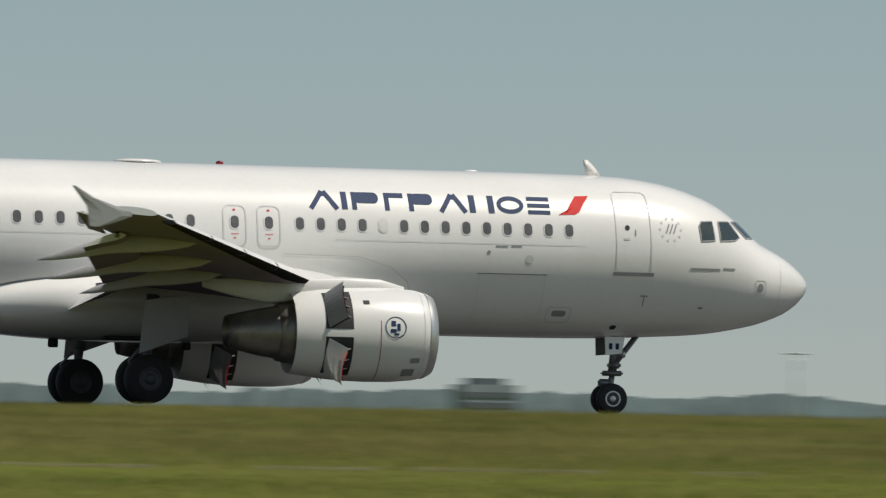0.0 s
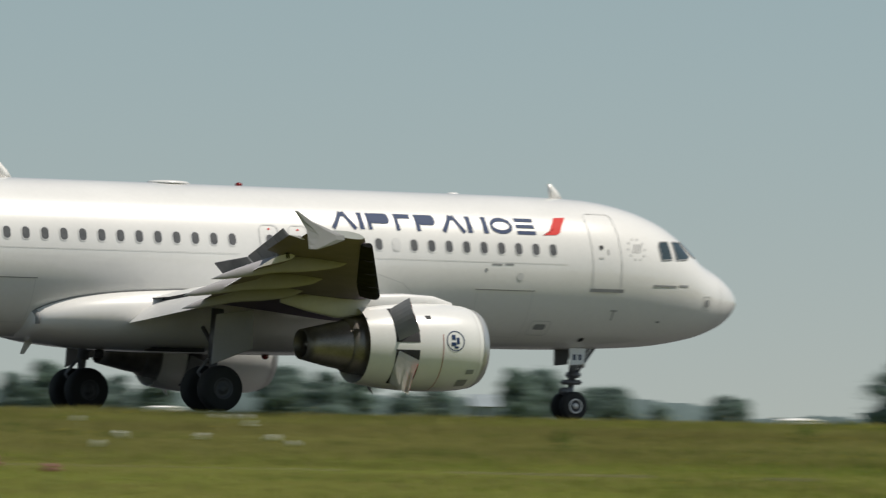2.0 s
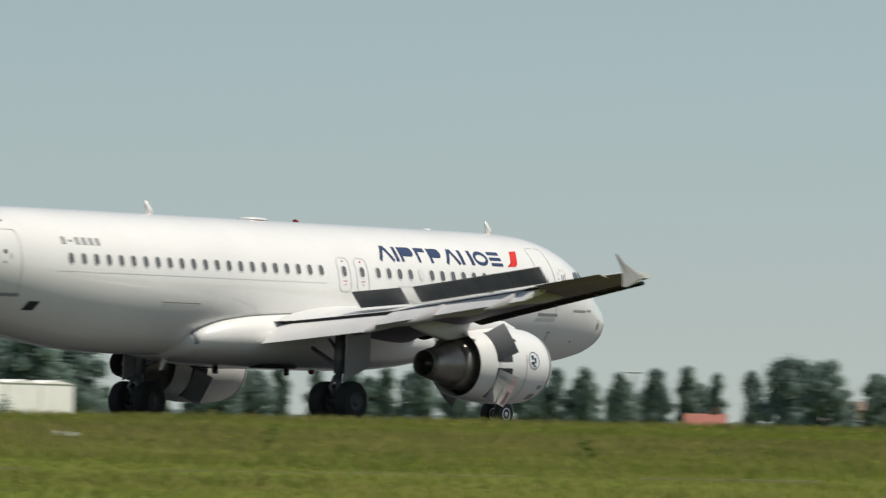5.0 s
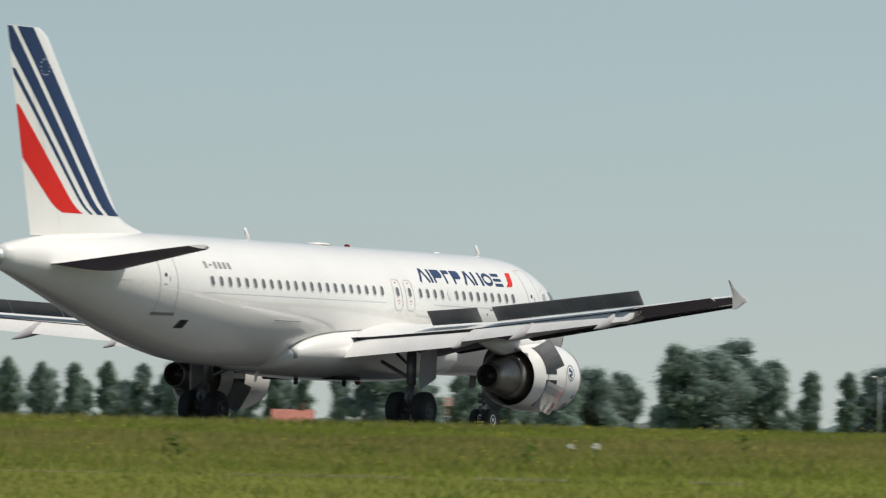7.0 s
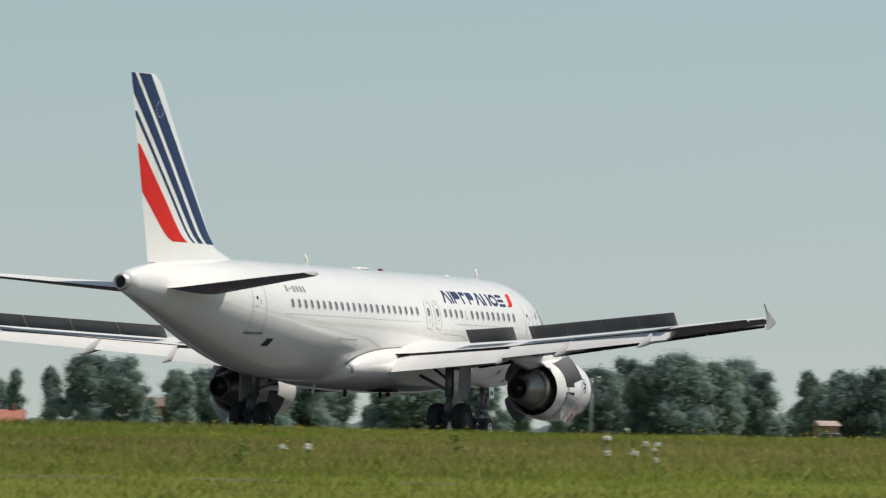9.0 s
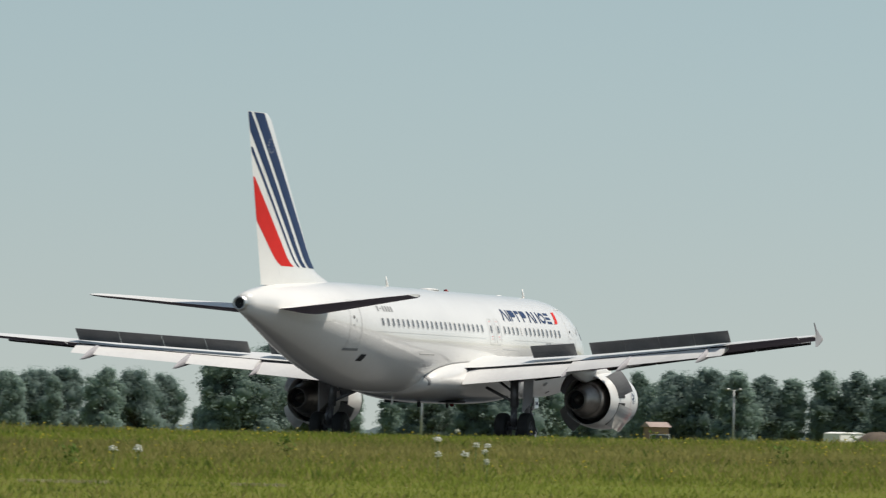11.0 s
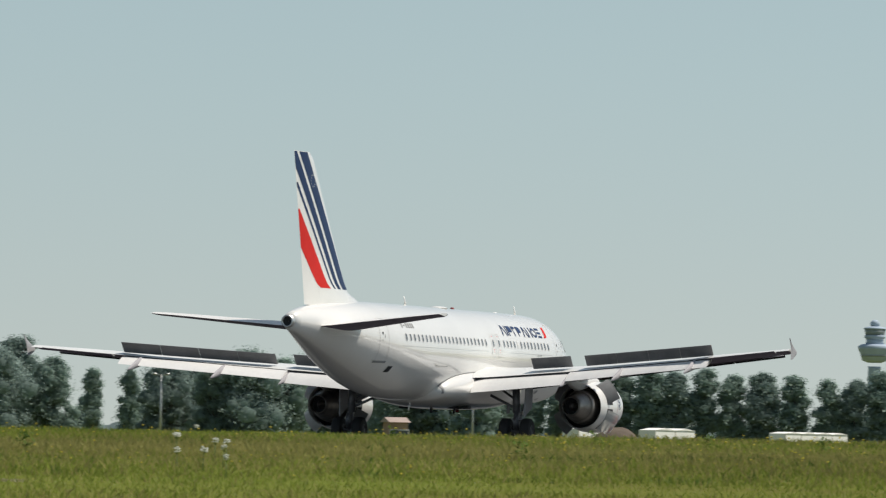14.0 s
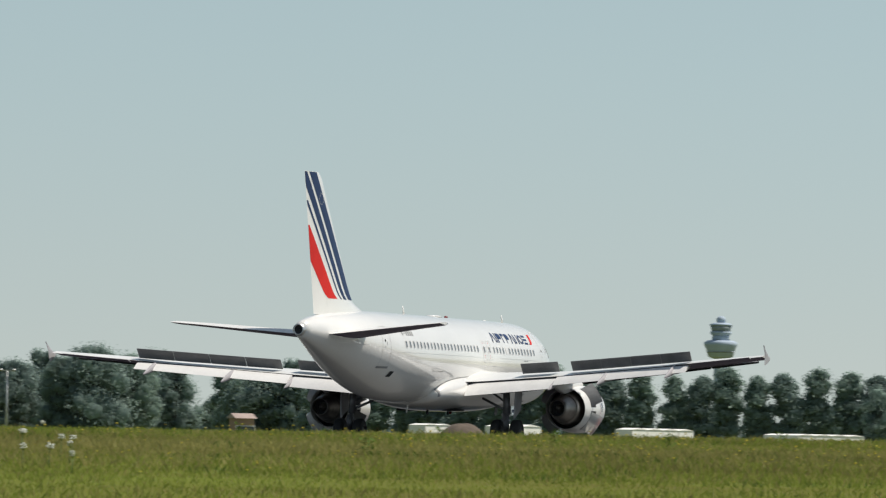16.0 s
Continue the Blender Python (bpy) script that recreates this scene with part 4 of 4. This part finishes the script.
tagged(part("yellow_flowers", buttercups(1700), YELLOW, None), "small yellow wildflowers scattered in the meadow", "flowers", kind="stuff")


def umbel_flower(name, label, petal, at, h, w):
    """A wildflower: thin stalk under a flat head of small florets."""
    rr = random.Random(int(at.x * 100))
    e = new(name)
    e.location = at
    part("stalk", join(tube_bm((0, 0, 0), (0.03, 0, h * .8), .008, .006, 6), *[tube_bm((.03, 0, h * .8), (.03 + w * .35 * math.cos(t), w * .35 * math.sin(t), h * .97), .005, .004, 5)
                                                                           for t in (0.4, 2.0, 3.6, 5.2)]), STALK, e)
    bm = bmesh.new()
    for i in range(26):
        a, q = rr.uniform(0, 6.28), w * .5 * math.sqrt(rr.random())
        bmesh.ops.create_icosphere(bm, subdivisions=1, radius=rr.uniform(.012, .022) * w / .14,
                                   matrix=Matrix.Translation((.03 + q * math.cos(a), q * math.sin(a), h + rr.uniform(-.02, .05) - .5 * q)) @ Matrix.Diagonal((1.2, 1.2, .9, 1)))
    part("flower_head", bm, petal, e)
    return tagged(e, label, "wildflower", group="wildflowers in the meadow")


rr = random.Random(11)
for az, r, h, w in [(60.19, 121, 0.42, 0.13), (60.40, 120, 0.45, 0.15), (60.49, 131, 0.50, 0.14), (60.58, 129, 0.50, 0.14), (60.56, 124, 0.45, 0.13), (60.58, 111, 0.40, 0.10), (60.18, 147, 0.50, 0.16), (57.81, 125, 0.40, 0.15), (60.19, 146, 0.50, 0.16), (60.34, 193, 0.40, 0.14), (57.62, 122, 0.40, 0.16), (57.82, 122, 0.40, 0.16), (42.84, 147, 0.35, 0.20), (42.98, 145, 0.35, 0.20), (43.09, 146, 0.35, 0.22), (43.11, 122, 0.40, 0.22), (43.29, 104, 0.40, 0.24), (42.73, 104, 0.40, 0.22), (42.08, 103, 0.40, 0.22), (41.75, 131, 0.35, 0.16), (43.45, 100, 0.35, 0.18), (41.91, 93, 0.35, 0.18), (50.27, 122, 0.32, 0.12), (50.36, 121, 0.34, 0.13), (50.43, 123, 0.30, 0.12)]:
    umbel_flower("white_wildflower", "white umbel wildflower standing over the grass", PETAL, at_polar(az, r, -.03), h, w * (.85 if az > 50 else .62))
for az, r, h, w in [(40.97, 82, 0.50, 0.16), (41.06, 74, 0.40, 0.13), (41.54, 74, 0.35, 0.13)]:
    umbel_flower("pink_wildflower", "pink wildflower standing over the grass", PINK, at_polar(az, r, -.03), h, w)
bm = bmesh.new()
for az, r in [(63.5, 200), (64.4, 196), (66.2, 215), (61.9, 205), (54.5, 118), (57.3, 120), (59.0, 150), (45.6, 120), (65.3, 190), (62.9, 150), (47.5, 140), (52.0, 135)]:
    foot = at_polar(az, r)
    for i in range(60):
        a, q, z = rr.uniform(0, 6.28), rr.uniform(0, .28), rr.uniform(.05, .42)
        p = foot + Vector((q * math.cos(a) * (1.1 - z), q * math.sin(a) * (1.1 - z), z))
        d = Vector((rr.uniform(-1, 1), rr.uniform(-1, 1), rr.uniform(-.2, .9))).normalized() * .09
        e = d.cross(Vector((0, 0, 1))).normalized() * .03
        bm.faces.new([bm.verts.new(t) for t in (p - d * .5, p + e, p + d, p - e)])
tagged(part("weeds", bm, BLADE[3], None, smooth=False), "leafy dark green weed clumps in the grass", "weeds", kind="stuff")

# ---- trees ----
# distance haze is put into the leaf colours: bluish, lifted base tones
LEAF = [mat("hazed_leaves_a", (0.325, 0.415, 0.38), 0.8, vary=0.16, scale=0.25, fine=2, objvary=0.10, translucent=0.7),
        mat("hazed_leaves_b", (0.33, 0.428, 0.375), 0.8, vary=0.16, scale=0.25, fine=2, objvary=0.10, translucent=0.7)]
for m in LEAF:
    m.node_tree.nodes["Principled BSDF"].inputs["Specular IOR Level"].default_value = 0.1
BARK = mat("bark", (0.13, 0.11, 0.09), 0.9, vary=0.2, scale=3, fine=20)


def tree(height, width, low, blobs, leaves, seed, leaf=0, slim=False):
    """A tapered trunk with limbs and a crown of many small leaf clumps."""
    rr = random.Random(seed)
    e = new("tree")
    limbs = [tube_bm((0, 0, -.3), (.15, .1, height * .55), height * .018, height * .010, 8), tube_bm((.15, .1, height * .55), (0, .2, height * .9), height * .010, height * .003, 6)]
    cen = []
    for i in range(blobs):
        u = (i + rr.random()) / blobs
        z = height * (low + (0.97 - low) * u)
        prof = math.sin(math.pi * min(1, .16 + .80 * u)) ** (.55 if not slim else .45)
        q = width * .5 * prof * (rr.uniform(.1, .55) if slim else rr.uniform(.25, .78))
        a = rr.uniform(0, 6.28)
        p = Vector((q * math.cos(a), q * math.sin(a), z))
        rad = width * rr.uniform(.09, .19) * (0.75 if u > .85 else 1) * (1.25 if slim else 1)
        p.z = min(p.z, height - rad * .7)
        cen.append((p, rad))
        limbs.append(tube_bm((.1, .1, max(height * .15, z - width * .3)), p, height * .006, height * .002, 5))
    part("trunk", join(*limbs), BARK, e)
    verts, faces = [], []
    ball = bmesh.new()
    bmesh.ops.create_icosphere(ball, subdivisions=1, radius=1)
    unit = [v.co.copy() for v in ball.verts]
    tris = [tuple(v.index for v in f.verts) for f in ball.faces]
    ball.free()
    for p, rad in cen:
        k = len(verts)
        verts += [p + u * rad * (.62 + .4 * noise.noise(p * 3 + u * 2.2)) for u in unit]
        faces += [(x + k, y + k, z + k) for x, y, z in tris]
    cores = len(faces)
    for i in range(leaves):
        p, rad = cen[rr.randrange(len(cen))]
        d = Vector((rr.gauss(0, 1), rr.gauss(0, 1), rr.gauss(0, .9))).normalized()
        c = p + d * rad * (.55 + min(.8, abs(rr.gauss(0, .45))))
        size = rr.uniform(.14, .32)
        n = (d + Vector((rr.uniform(-.4, .4), rr.uniform(-.4, .4), rr.uniform(0, .5)))).normalized()
        t = n.orthogonal().normalized()
        t.rotate(Matrix.Rotation(rr.uniform(0, 6.28), 3, n))
        b = n.cross(t)
        k = len(verts)
        verts += [c - t * size, c + t * size * .7 - b * size * .7, c + t * size * .6 + b * size * .8]
        faces.append((k, k + 1, k + 2))
    me = bpy.data.meshes.new("crown")
    me.from_pydata(verts, [], faces)
    me.polygons.foreach_set("use_smooth", [i < cores for i in range(len(faces))])
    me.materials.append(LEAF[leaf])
    cr = new("crown", me)
    cr.parent = e
    return tagged(e, "leafy green tree in a row beyond the runway", "tree", group="trees beyond the runway")


R_TREE = 1150.0
KINDS = {"broad": [tree(18, 13, .12, 80, 15000, 1), tree(18, 12, .10, 76, 14000, 2, 1), tree(18, 15, .13, 88, 16500, 3)],
         "slim": [tree(18, 7.2, .26, 46, 9000, 4, 1, True), tree(18, 7.8, .24, 48, 9200, 5, 0, True), tree(18, 6.8, .29, 42, 8600, 6, 1, True)]}
used = {}


def put_tree(kind, az, top, r, k, sx=1.0):
    z = r * math.tan(radians(top + .055)) + EYE.z
    s = z / 18
    src = KINDS[kind][k % 3]
    m = Matrix.Translation((r * math.sin(radians(az)), r * math.cos(radians(az)), -.1)) @ pose(0, 0, 0, 0, 0, (k * 77) % 360)
    size = Vector((s * sx, s * sx, s))
    if src.name in used:
        f = used[src.name]
        copy_thing(src, m @ Matrix.Diagonal((size.x / f.x, size.y / f.y, size.z / f.z, 1)))
    else:
        used[src.name] = size
        src.matrix_basis = m @ Matrix.Diagonal((*size, 1))


rt = random.Random(3)
k = 0
# groups of broad trees: from azimuth to azimuth, crown tops in degrees over the camera, distance, count
for a0, a1, top, r, n in ((39.48, 40.09, 0.39, 1300, 3), (41.06, 42.54, 0.45, 1250, 5), (43.26, 44.08, 0.50, 1200, 3), (44.23, 44.70, 0.36, 1300, 2), (45.10, 45.50, 0.49, 1250, 2),
                          (46.78, 47.08, 0.40, 1500, 2), (46.02, 46.06, 0.38, 1500, 1), (45.11, 46.53, 0.30, 1700, 5), (48.23, 48.90, 0.61, 1150, 3), (49.35, 50.52, 0.84, 1150, 4), (51.29, 51.90, 0.48, 1150, 3), (50.42, 51.22, 0.32, 1250, 5),
                          (55.97, 56.48, 0.73, 1000, 2), (56.63, 58.15, 0.60, 1150, 6), (52.66, 55.51, 0.44, 1350, 9), (58.41, 59.27, 0.77, 1050, 4), (60.06, 61.53, 0.70, 1080, 8),
                          (61.83, 62.65, 0.63, 1120, 4), (62.75, 64.7, 0.46, 1500, 6), (64.6, 68.3, 0.36, 1400, 12), (56.3, 62.6, 0.34, 1500, 17), (66.8, 68.24, 0.56, 1150, 4)):
    for i in range(n):
        az = a0 + (a1 - a0) * ((i + .5) / n) + rt.uniform(-.04, .04)
        put_tree("broad", az, top + rt.uniform(-.07, .06) + (.05 if 0 < i < n - 1 else 0), r * rt.uniform(.97, 1.03), k, rt.uniform(1.1, 1.35) if az < 51 else rt.uniform(.95, 1.15))
        k += 1
az = 52.05
while az < 55.92:
    put_tree("slim", az, 0.586 + rt.uniform(-.04, .04), R_TREE, k, .95)
    k += 1
    az += .265 + rt.uniform(-.03, .03)
for az, top in ((59.52, 0.62), (59.81, 0.62), (56.83, 0.55), (57.14, 0.55), (61.78, 0.67), (62.04, 0.68), (62.29, 0.66)):
    put_tree("slim", az, top, R_TREE, k, 1.0)
    k += 1
az = 62.55
while az < 68.00:
    put_tree("slim", az, 0.675 + rt.uniform(-.05, .05), R_TREE, k, 1.36)
    k += 1
    az += .235 + rt.uniform(-.03, .03)

# far woods: one low uneven bank of crowns, distance haze in their bluish colour
FARLEAF = mat("hazed_far_leaves", (0.09, 0.128, 0.124), 0.9, vary=0.18, scale=0.03, fine=0.3)
verts, faces = [], []
cols, lines = 1600, 10
for i in range(cols):
    az = 29 + 42 * i / (cols - 1)
    hill = (0.36 if az < 46.8 else 0.24) + .06 * noise.noise(Vector((az * 1.1, 0, 0))) + .035 * noise.noise(Vector((az * 6, 1, 0))) + .02 * noise.noise(Vector((az * 24, 2, 0)))
    for j in range(lines):
        u = j / (lines - 1)
        r = 2000 - 30 * math.cos(u * 1.5) + 2.2 * noise.noise(Vector((az * 9, u * 3, 4)))
        top = r * math.tan(radians(hill)) + EYE.z
        verts.append((r * math.sin(radians(az)), r * math.cos(radians(az)), -.5 + (top + .5) * math.sin(u * 1.57)))
for i in range(cols - 1):
    for j in range(lines - 1):
        a = i * lines + j
        faces.append((a, a + lines, a + lines + 1, a + 1))
me = bpy.data.meshes.new("far_woods")
me.from_pydata(verts, [], faces)
for p in me.polygons:
    p.use_smooth = True
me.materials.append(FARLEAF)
tagged(new("far_woods", me), "hazy line of far green woods", "woods", kind="stuff")

# ---- buildings and masts ----
ROOF = mat("red_roof_tiles", (0.38, 0.14, 0.10), 0.8, vary=0.15, scale=1, fine=8)
BROWNROOF = mat("brown_roof_tiles", (0.20, 0.13, 0.10), 0.8, vary=0.15, scale=1, fine=8)
DULLROOF = mat("faded_roof_tiles", (0.40, 0.31, 0.27), 0.85, vary=0.1, scale=1, fine=8)
SLATE = mat("blue_grey_cladding", (0.27, 0.31, 0.33), 0.7, vary=0.1, scale=.3, fine=3)
SLATEDARK = mat("dark_blue_grey_panels", (0.12, 0.14, 0.15), 0.5, vary=0.1, scale=.3, fine=3)
PLASTER = mat("pale_plaster", (0.62, 0.58, 0.52), 0.85, vary=0.08, scale=.6, fine=5)
BRICK = mat("tan_brick", (0.34, 0.23, 0.17), 0.85, vary=0.12, scale=.8, fine=9)
SHED = mat("white_cladding", (0.92, 0.90, 0.85), 0.6, vary=0.05, scale=.4, fine=4)
# the blue of the distance haze is in the tower's base colour
CONCRETE = mat("hazed_tower_concrete", (0.40, 0.48, 0.58), 0.75, vary=0.08, scale=.1, fine=1)
DARKPANE = mat("dark_panes", (0.06, 0.07, 0.08), 0.15, vary=0.1)
GALV = mat("galvanised_steel", (0.45, 0.46, 0.46), 0.5, 0.5, vary=0.1)


def house(az, r, w, depth, eave, ridge, wall, roof, turn, label):
    e = new("house")
    e.matrix_basis = Matrix.Translation((r * math.sin(radians(az)), r * math.cos(radians(az)), -.1)) @ pose(0, 0, 0, 0, 0, -az + turn)
    part("wall", box_bm((w, depth, eave), (0, 0, eave / 2), .03), wall, e, smooth=False)
    bm = bmesh.new()
    x, y = w / 2 + .3, depth / 2 + .4
    v = [bm.verts.new(p) for p in ((-x, -y, eave - .1), (x, -y, eave - .1), (x, y, eave - .1), (-x, y, eave - .1), (-x, 0, ridge), (x, 0, ridge))]
    for f in ((0, 1, 5, 4), (3, 2, 5, 4), (0, 3, 4), (1, 2, 5), (0, 1, 2, 3)):
        bm.faces.new([v[i] for i in f])
    rf = part("roof", bm, roof, e, smooth=False)
    if w > 5:
        part("chimney", box_bm((.7, .7, 1.6), (w * .25, 0, ridge + .2), .03), BRICK, rf, smooth=False)
    for i in range(3):
        wd = part("window", box_bm((1.1, .12, 1.3), (-w / 2 + w * (i + .5) / 3, -depth / 2 - .03, eave * .62), .02), SHED, e, smooth=False)
        part("pane", box_bm((.9, .06, 1.1), (-w / 2 + w * (i + .5) / 3, -depth / 2 - .1, eave * .62), .01), DARKPANE, wd, smooth=False)
    return tagged(e, label, "house")


house(55.42, 1100, 5.9, 9, 3.2, 5.23, BRICK, ROOF, 0, "small house with a red tiled roof among trees")
house(61.92, 1000, 2.6, 3, 4.6, 5.2, BRICK, DULLROOF, 20, "pale house with a dull pink roof beside trees")
house(56.58, 1060, 3.2, 8, 6.0, 7.2, BRICK, BROWNROOF, 0, "tan brick house among trees")
house(56.30, 1030, 4.0, 7, 3.8, 4.6, PLASTER, PLASTER, 20, "low house with a pale roof")


house(40.42, 1300, 13.0, 8, 4.4, 6.1, BRICK, BROWNROOF, 5, "long low brick house with a brown roof")
house(44.95, 1350, 4.8, 8, 6.4, 8.6, SLATE, SLATE, 12, "grey clad hall among trees")


def shed(az, r, w, depth, h, bays, label, turn=50):
    e = new("greenhouse")
    e.matrix_basis = Matrix.Translation((r * math.sin(radians(az)), r * math.cos(radians(az)), -.1)) @ pose(0, 0, 0, 0, 0, -az + turn)
    part("wall", box_bm((w, depth, h), (0, 0, h / 2), .05), SHED, e, smooth=False)
    bw = w / bays
    for i in range(bays):
        x0 = -w / 2 + bw * i
        bm = bmesh.new()
        v = [bm.verts.new(p) for p in ((x0, -depth / 2 - .1, h), (x0 + bw, -depth / 2 - .1, h), (x0 + bw / 2, -depth / 2 - .1, h + bw * .06),
                                       (x0, depth / 2, h), (x0 + bw, depth / 2, h), (x0 + bw / 2, depth / 2, h + bw * .06))]
        for f in ((0, 1, 2), (3, 4, 5), (0, 2, 5, 3), (1, 2, 5, 4)):
            bm.faces.new([v[j] for j in f])
        part("roof_bay", bm, SHED, e, smooth=False)
        part("wall_seam", box_bm((.12, .06, h * .98), (x0, -depth / 2 - .03, h * .49)), PLASTER, e, smooth=False)
    return tagged(e, label, "building")


shed(49.66, 830, 36.0, 3.2, 5.93, 5, "long white shed behind the runway", 57)
shed(48.90, 825, 5.0, 6, 4.33, 1, "lower white annexe of a shed")
shed(63.41, 1110, 7.5, 3, 4.55, 2, "white greenhouse behind a tree row", 58)
shed(64.07, 1110, 11.5, 3, 4.55, 2, "white greenhouse behind a tree row", 58)
shed(65.19, 1115, 18.0, 3, 4.4, 4, "white greenhouse behind a tree row", 58)
shed(42.45, 1240, 5.0, 4, 4.6, 1, "small white building beside trees")
shed(66.45, 1120, 16.0, 7, 4.0, 4, "white greenhouse behind a tree row")
shed(47.47, 1000, 5.0, 4, 3.4, 1, "pale low building beside trees")



def bush(az, r, h, w, seed):
    rr = random.Random(seed)
    verts, faces = [], []
    for i in range(420):
        d = Vector((rr.gauss(0, 1), rr.gauss(0, 1), abs(rr.gauss(0, .9)))).normalized()
        q = rr.uniform(.55, 1.0)
        c = Vector((d.x * w / 2 * q, d.y * w / 2 * q, h * (.08 + .9 * d.z * q)))
        t = d.orthogonal().normalized()
        t.rotate(Matrix.Rotation(rr.uniform(0, 6.28), 3, d))
        b, s, k = d.cross(t), rr.uniform(.12, .26), len(verts)
        verts += [c - t * s, c - b * s * .7, c + t * s, c + b * s * .7]
        faces.append((k, k + 1, k + 2, k + 3))
    e = new("bush")
    e.location = (r * math.sin(radians(az)), r * math.cos(radians(az)), -.1)
    part("stem", tube_bm((0, 0, -.2), (0, 0, h * .7), .12, .04, 7), BARK, e)
    me = bpy.data.meshes.new("foliage")
    me.from_pydata(verts, [], faces)
    # same haze-lifted leaf colour as the trees
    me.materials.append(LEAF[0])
    new("foliage", me).parent = e
    tagged(e, "dark green bush before a white shed", "bush", group="bushes by the shed")


for i, (az, h, w) in enumerate(((48.78, 4.0, 1.1), (49.03, 4.1, 1.7), (49.28, 3.8, 1.9), (49.59, 4.5, 2.2), (49.87, 4.9, 2.8))):
    bush(az, 800, h, w, 40 + i)
for i, (az, h, w) in enumerate(((64.18, 2.9, 3.6), (64.34, 3.2, 4.2), (64.50, 2.8, 3.4))):
    bush(az, 1080, h, w, 60 + i)


SOIL = mat("bare_brown_soil", (0.13, 0.10, 0.075), 0.95, vary=0.2, scale=.8, fine=6, bump=0.5)


def mound(az, r, w, h, seed):
    """A heap of earth: a low uneven dome."""
    rings = []
    for i in range(9):
        u = i / 8
        rings.append([((1 - .2 * u) * w / 2 * math.cos(u * 1.45) * math.cos(t) * (1 + .12 * noise.noise(Vector((math.cos(t) * 2, math.sin(t) * 2, u * 3 + seed)))),
                       w / 2 * math.cos(u * 1.45) * math.sin(t), h * math.sin(u * 1.57) * (1 + .08 * noise.noise(Vector((math.cos(t), math.sin(t), seed))))) for t in [2 * math.pi * j / 28 for j in range(28)]])
    ob = part("earth_mound", loft(rings), SOIL, None, "rounded heap of bare brown earth")
    ob.location = (r * math.sin(radians(az)), r * math.cos(radians(az)), -.1)
    tagged(ob, category="mound")


mound(63.66, 1060, 8.6, 4.6, 3)


def office(az, r, w, h):
    e = new("office_building")
    e.matrix_basis = Matrix.Translation((r * math.sin(radians(az)), r * math.cos(radians(az)), -.1)) @ pose(0, 0, 0, 0, 0, -az + 15)
    part("wall", box_bm((w, 12, h), (0, 0, h / 2), .1), SLATE, e, smooth=False)
    for i in range(4):
        part("window_band", box_bm((w * .98, .3, h * .11), (0, -6.05, h * (.2 + .2 * i)), .03), SLATEDARK, e, smooth=False)
    part("roof_plant", box_bm((w * .6, 8, 1.8), (0, 0, h + .8), .1), SLATEDARK, e, smooth=False)
    return tagged(e, "far blue-grey office block with dark window bands", "building")


office(35.42, 1900, 15, 13.5)


def mast(az, r, top):
    z = r * math.tan(radians(top)) + EYE.z
    e = new("light_mast")
    e.location = (r * math.sin(radians(az)), r * math.cos(radians(az)), -.1)
    e.rotation_euler = (0, 0, -radians(az))
    part("pole", tube_bm((0, 0, 0), (0, 0, z), .11, .06, 10), GALV, e)
    part("crossarm", box_bm((1.2, .1, .1), (0, 0, z), .02), GALV, e, smooth=False)
    for x in (-.5, .5):
        part("lamp_head", box_bm((.35, .3, .16), (x, -.1, z + .05), .04), GALV, e)
    return tagged(e, "slim grey light mast", "mast", group="light masts")


for az, r, top in ((44.52, 520, 0.68), (37.88, 520, 0.72), (60.06, 560, 0.64), (54.85, 620, 0.62), (62.53, 600, 0.60)):
    mast(az, r, top)


def lathe(profile, k=32):
    return loft([[(q * math.cos(2 * math.pi * i / k), q * math.sin(2 * math.pi * i / k), z) for i in range(k)] for z, q in profile])


e = new("control_tower")
e.location = (4900 * math.sin(radians(65.70)), 4900 * math.cos(radians(65.70)), -2.5)
part("shaft", lathe(((0, 5.2), (60, 4.4), (68, 4.2), (70, 4.4))), CONCRETE, e, "slender concrete shaft")
part("lower_deck", lathe(((72.5, 4.6), (74, 8.4), (79, 9.8), (81.6, 11.2), (83.6, 11.4), (85, 8.6))), CONCRETE, e)
for z, q in ((76.5, 9.15),):
    part("window_band", lathe(((z, q + .05), (z + 1.3, q + .45))), SLATE, e)
part("neck", lathe(((85, 6.2), (88.4, 5.6))), CONCRETE, e)
part("upper_deck", lathe(((88, 5.4), (89.5, 7.0), (91, 7.2))), CONCRETE, e)
part("cab_glass", lathe(((91, 6.2), (95, 7.2))), SLATE, e, "dark glazed control cab")
part("cab_roof", lathe(((95, 7.6), (96, 7.5), (97, 4.6))), CONCRETE, e)
part("radar_dome", lathe(((97, 2.6), (98.5, 3.3), (100, 3.0), (101.2, 1.8), (101.6, .2))), CONCRETE, e, "pale radar dome")
tagged(e, "pale concrete control tower with flared glazed decks", "control tower")


def motions():
    walk(plane, [(r[0], pose(r[3], r[4], 0.03, -0.45, 0, r[5])) for r in PATH])
    # wheels roll with the ground covered, held under a quarter turn a row
    times = [i / FPS for i in range(16 * FPS + 1)]
    xs, ys = np.interp(times, [r[0] for r in PATH], [r[3] for r in PATH]), np.interp(times, [r[0] for r in PATH], [r[4] for r in PATH])
    dist = np.concatenate([[0], np.cumsum(np.hypot(np.diff(xs), np.diff(ys)))])
    for ob, at, r in WHEELS:
        ang, prev, rows = 0.0, 0.0, []
        for t, s in zip(times, dist):
            ang += min(80.0, math.degrees((s - prev) / r))
            prev = s
            rows.append((t, pose(at.x, at.y, at.z, 0, ang % 360, 0)))
        walk(ob, rows)


motions()
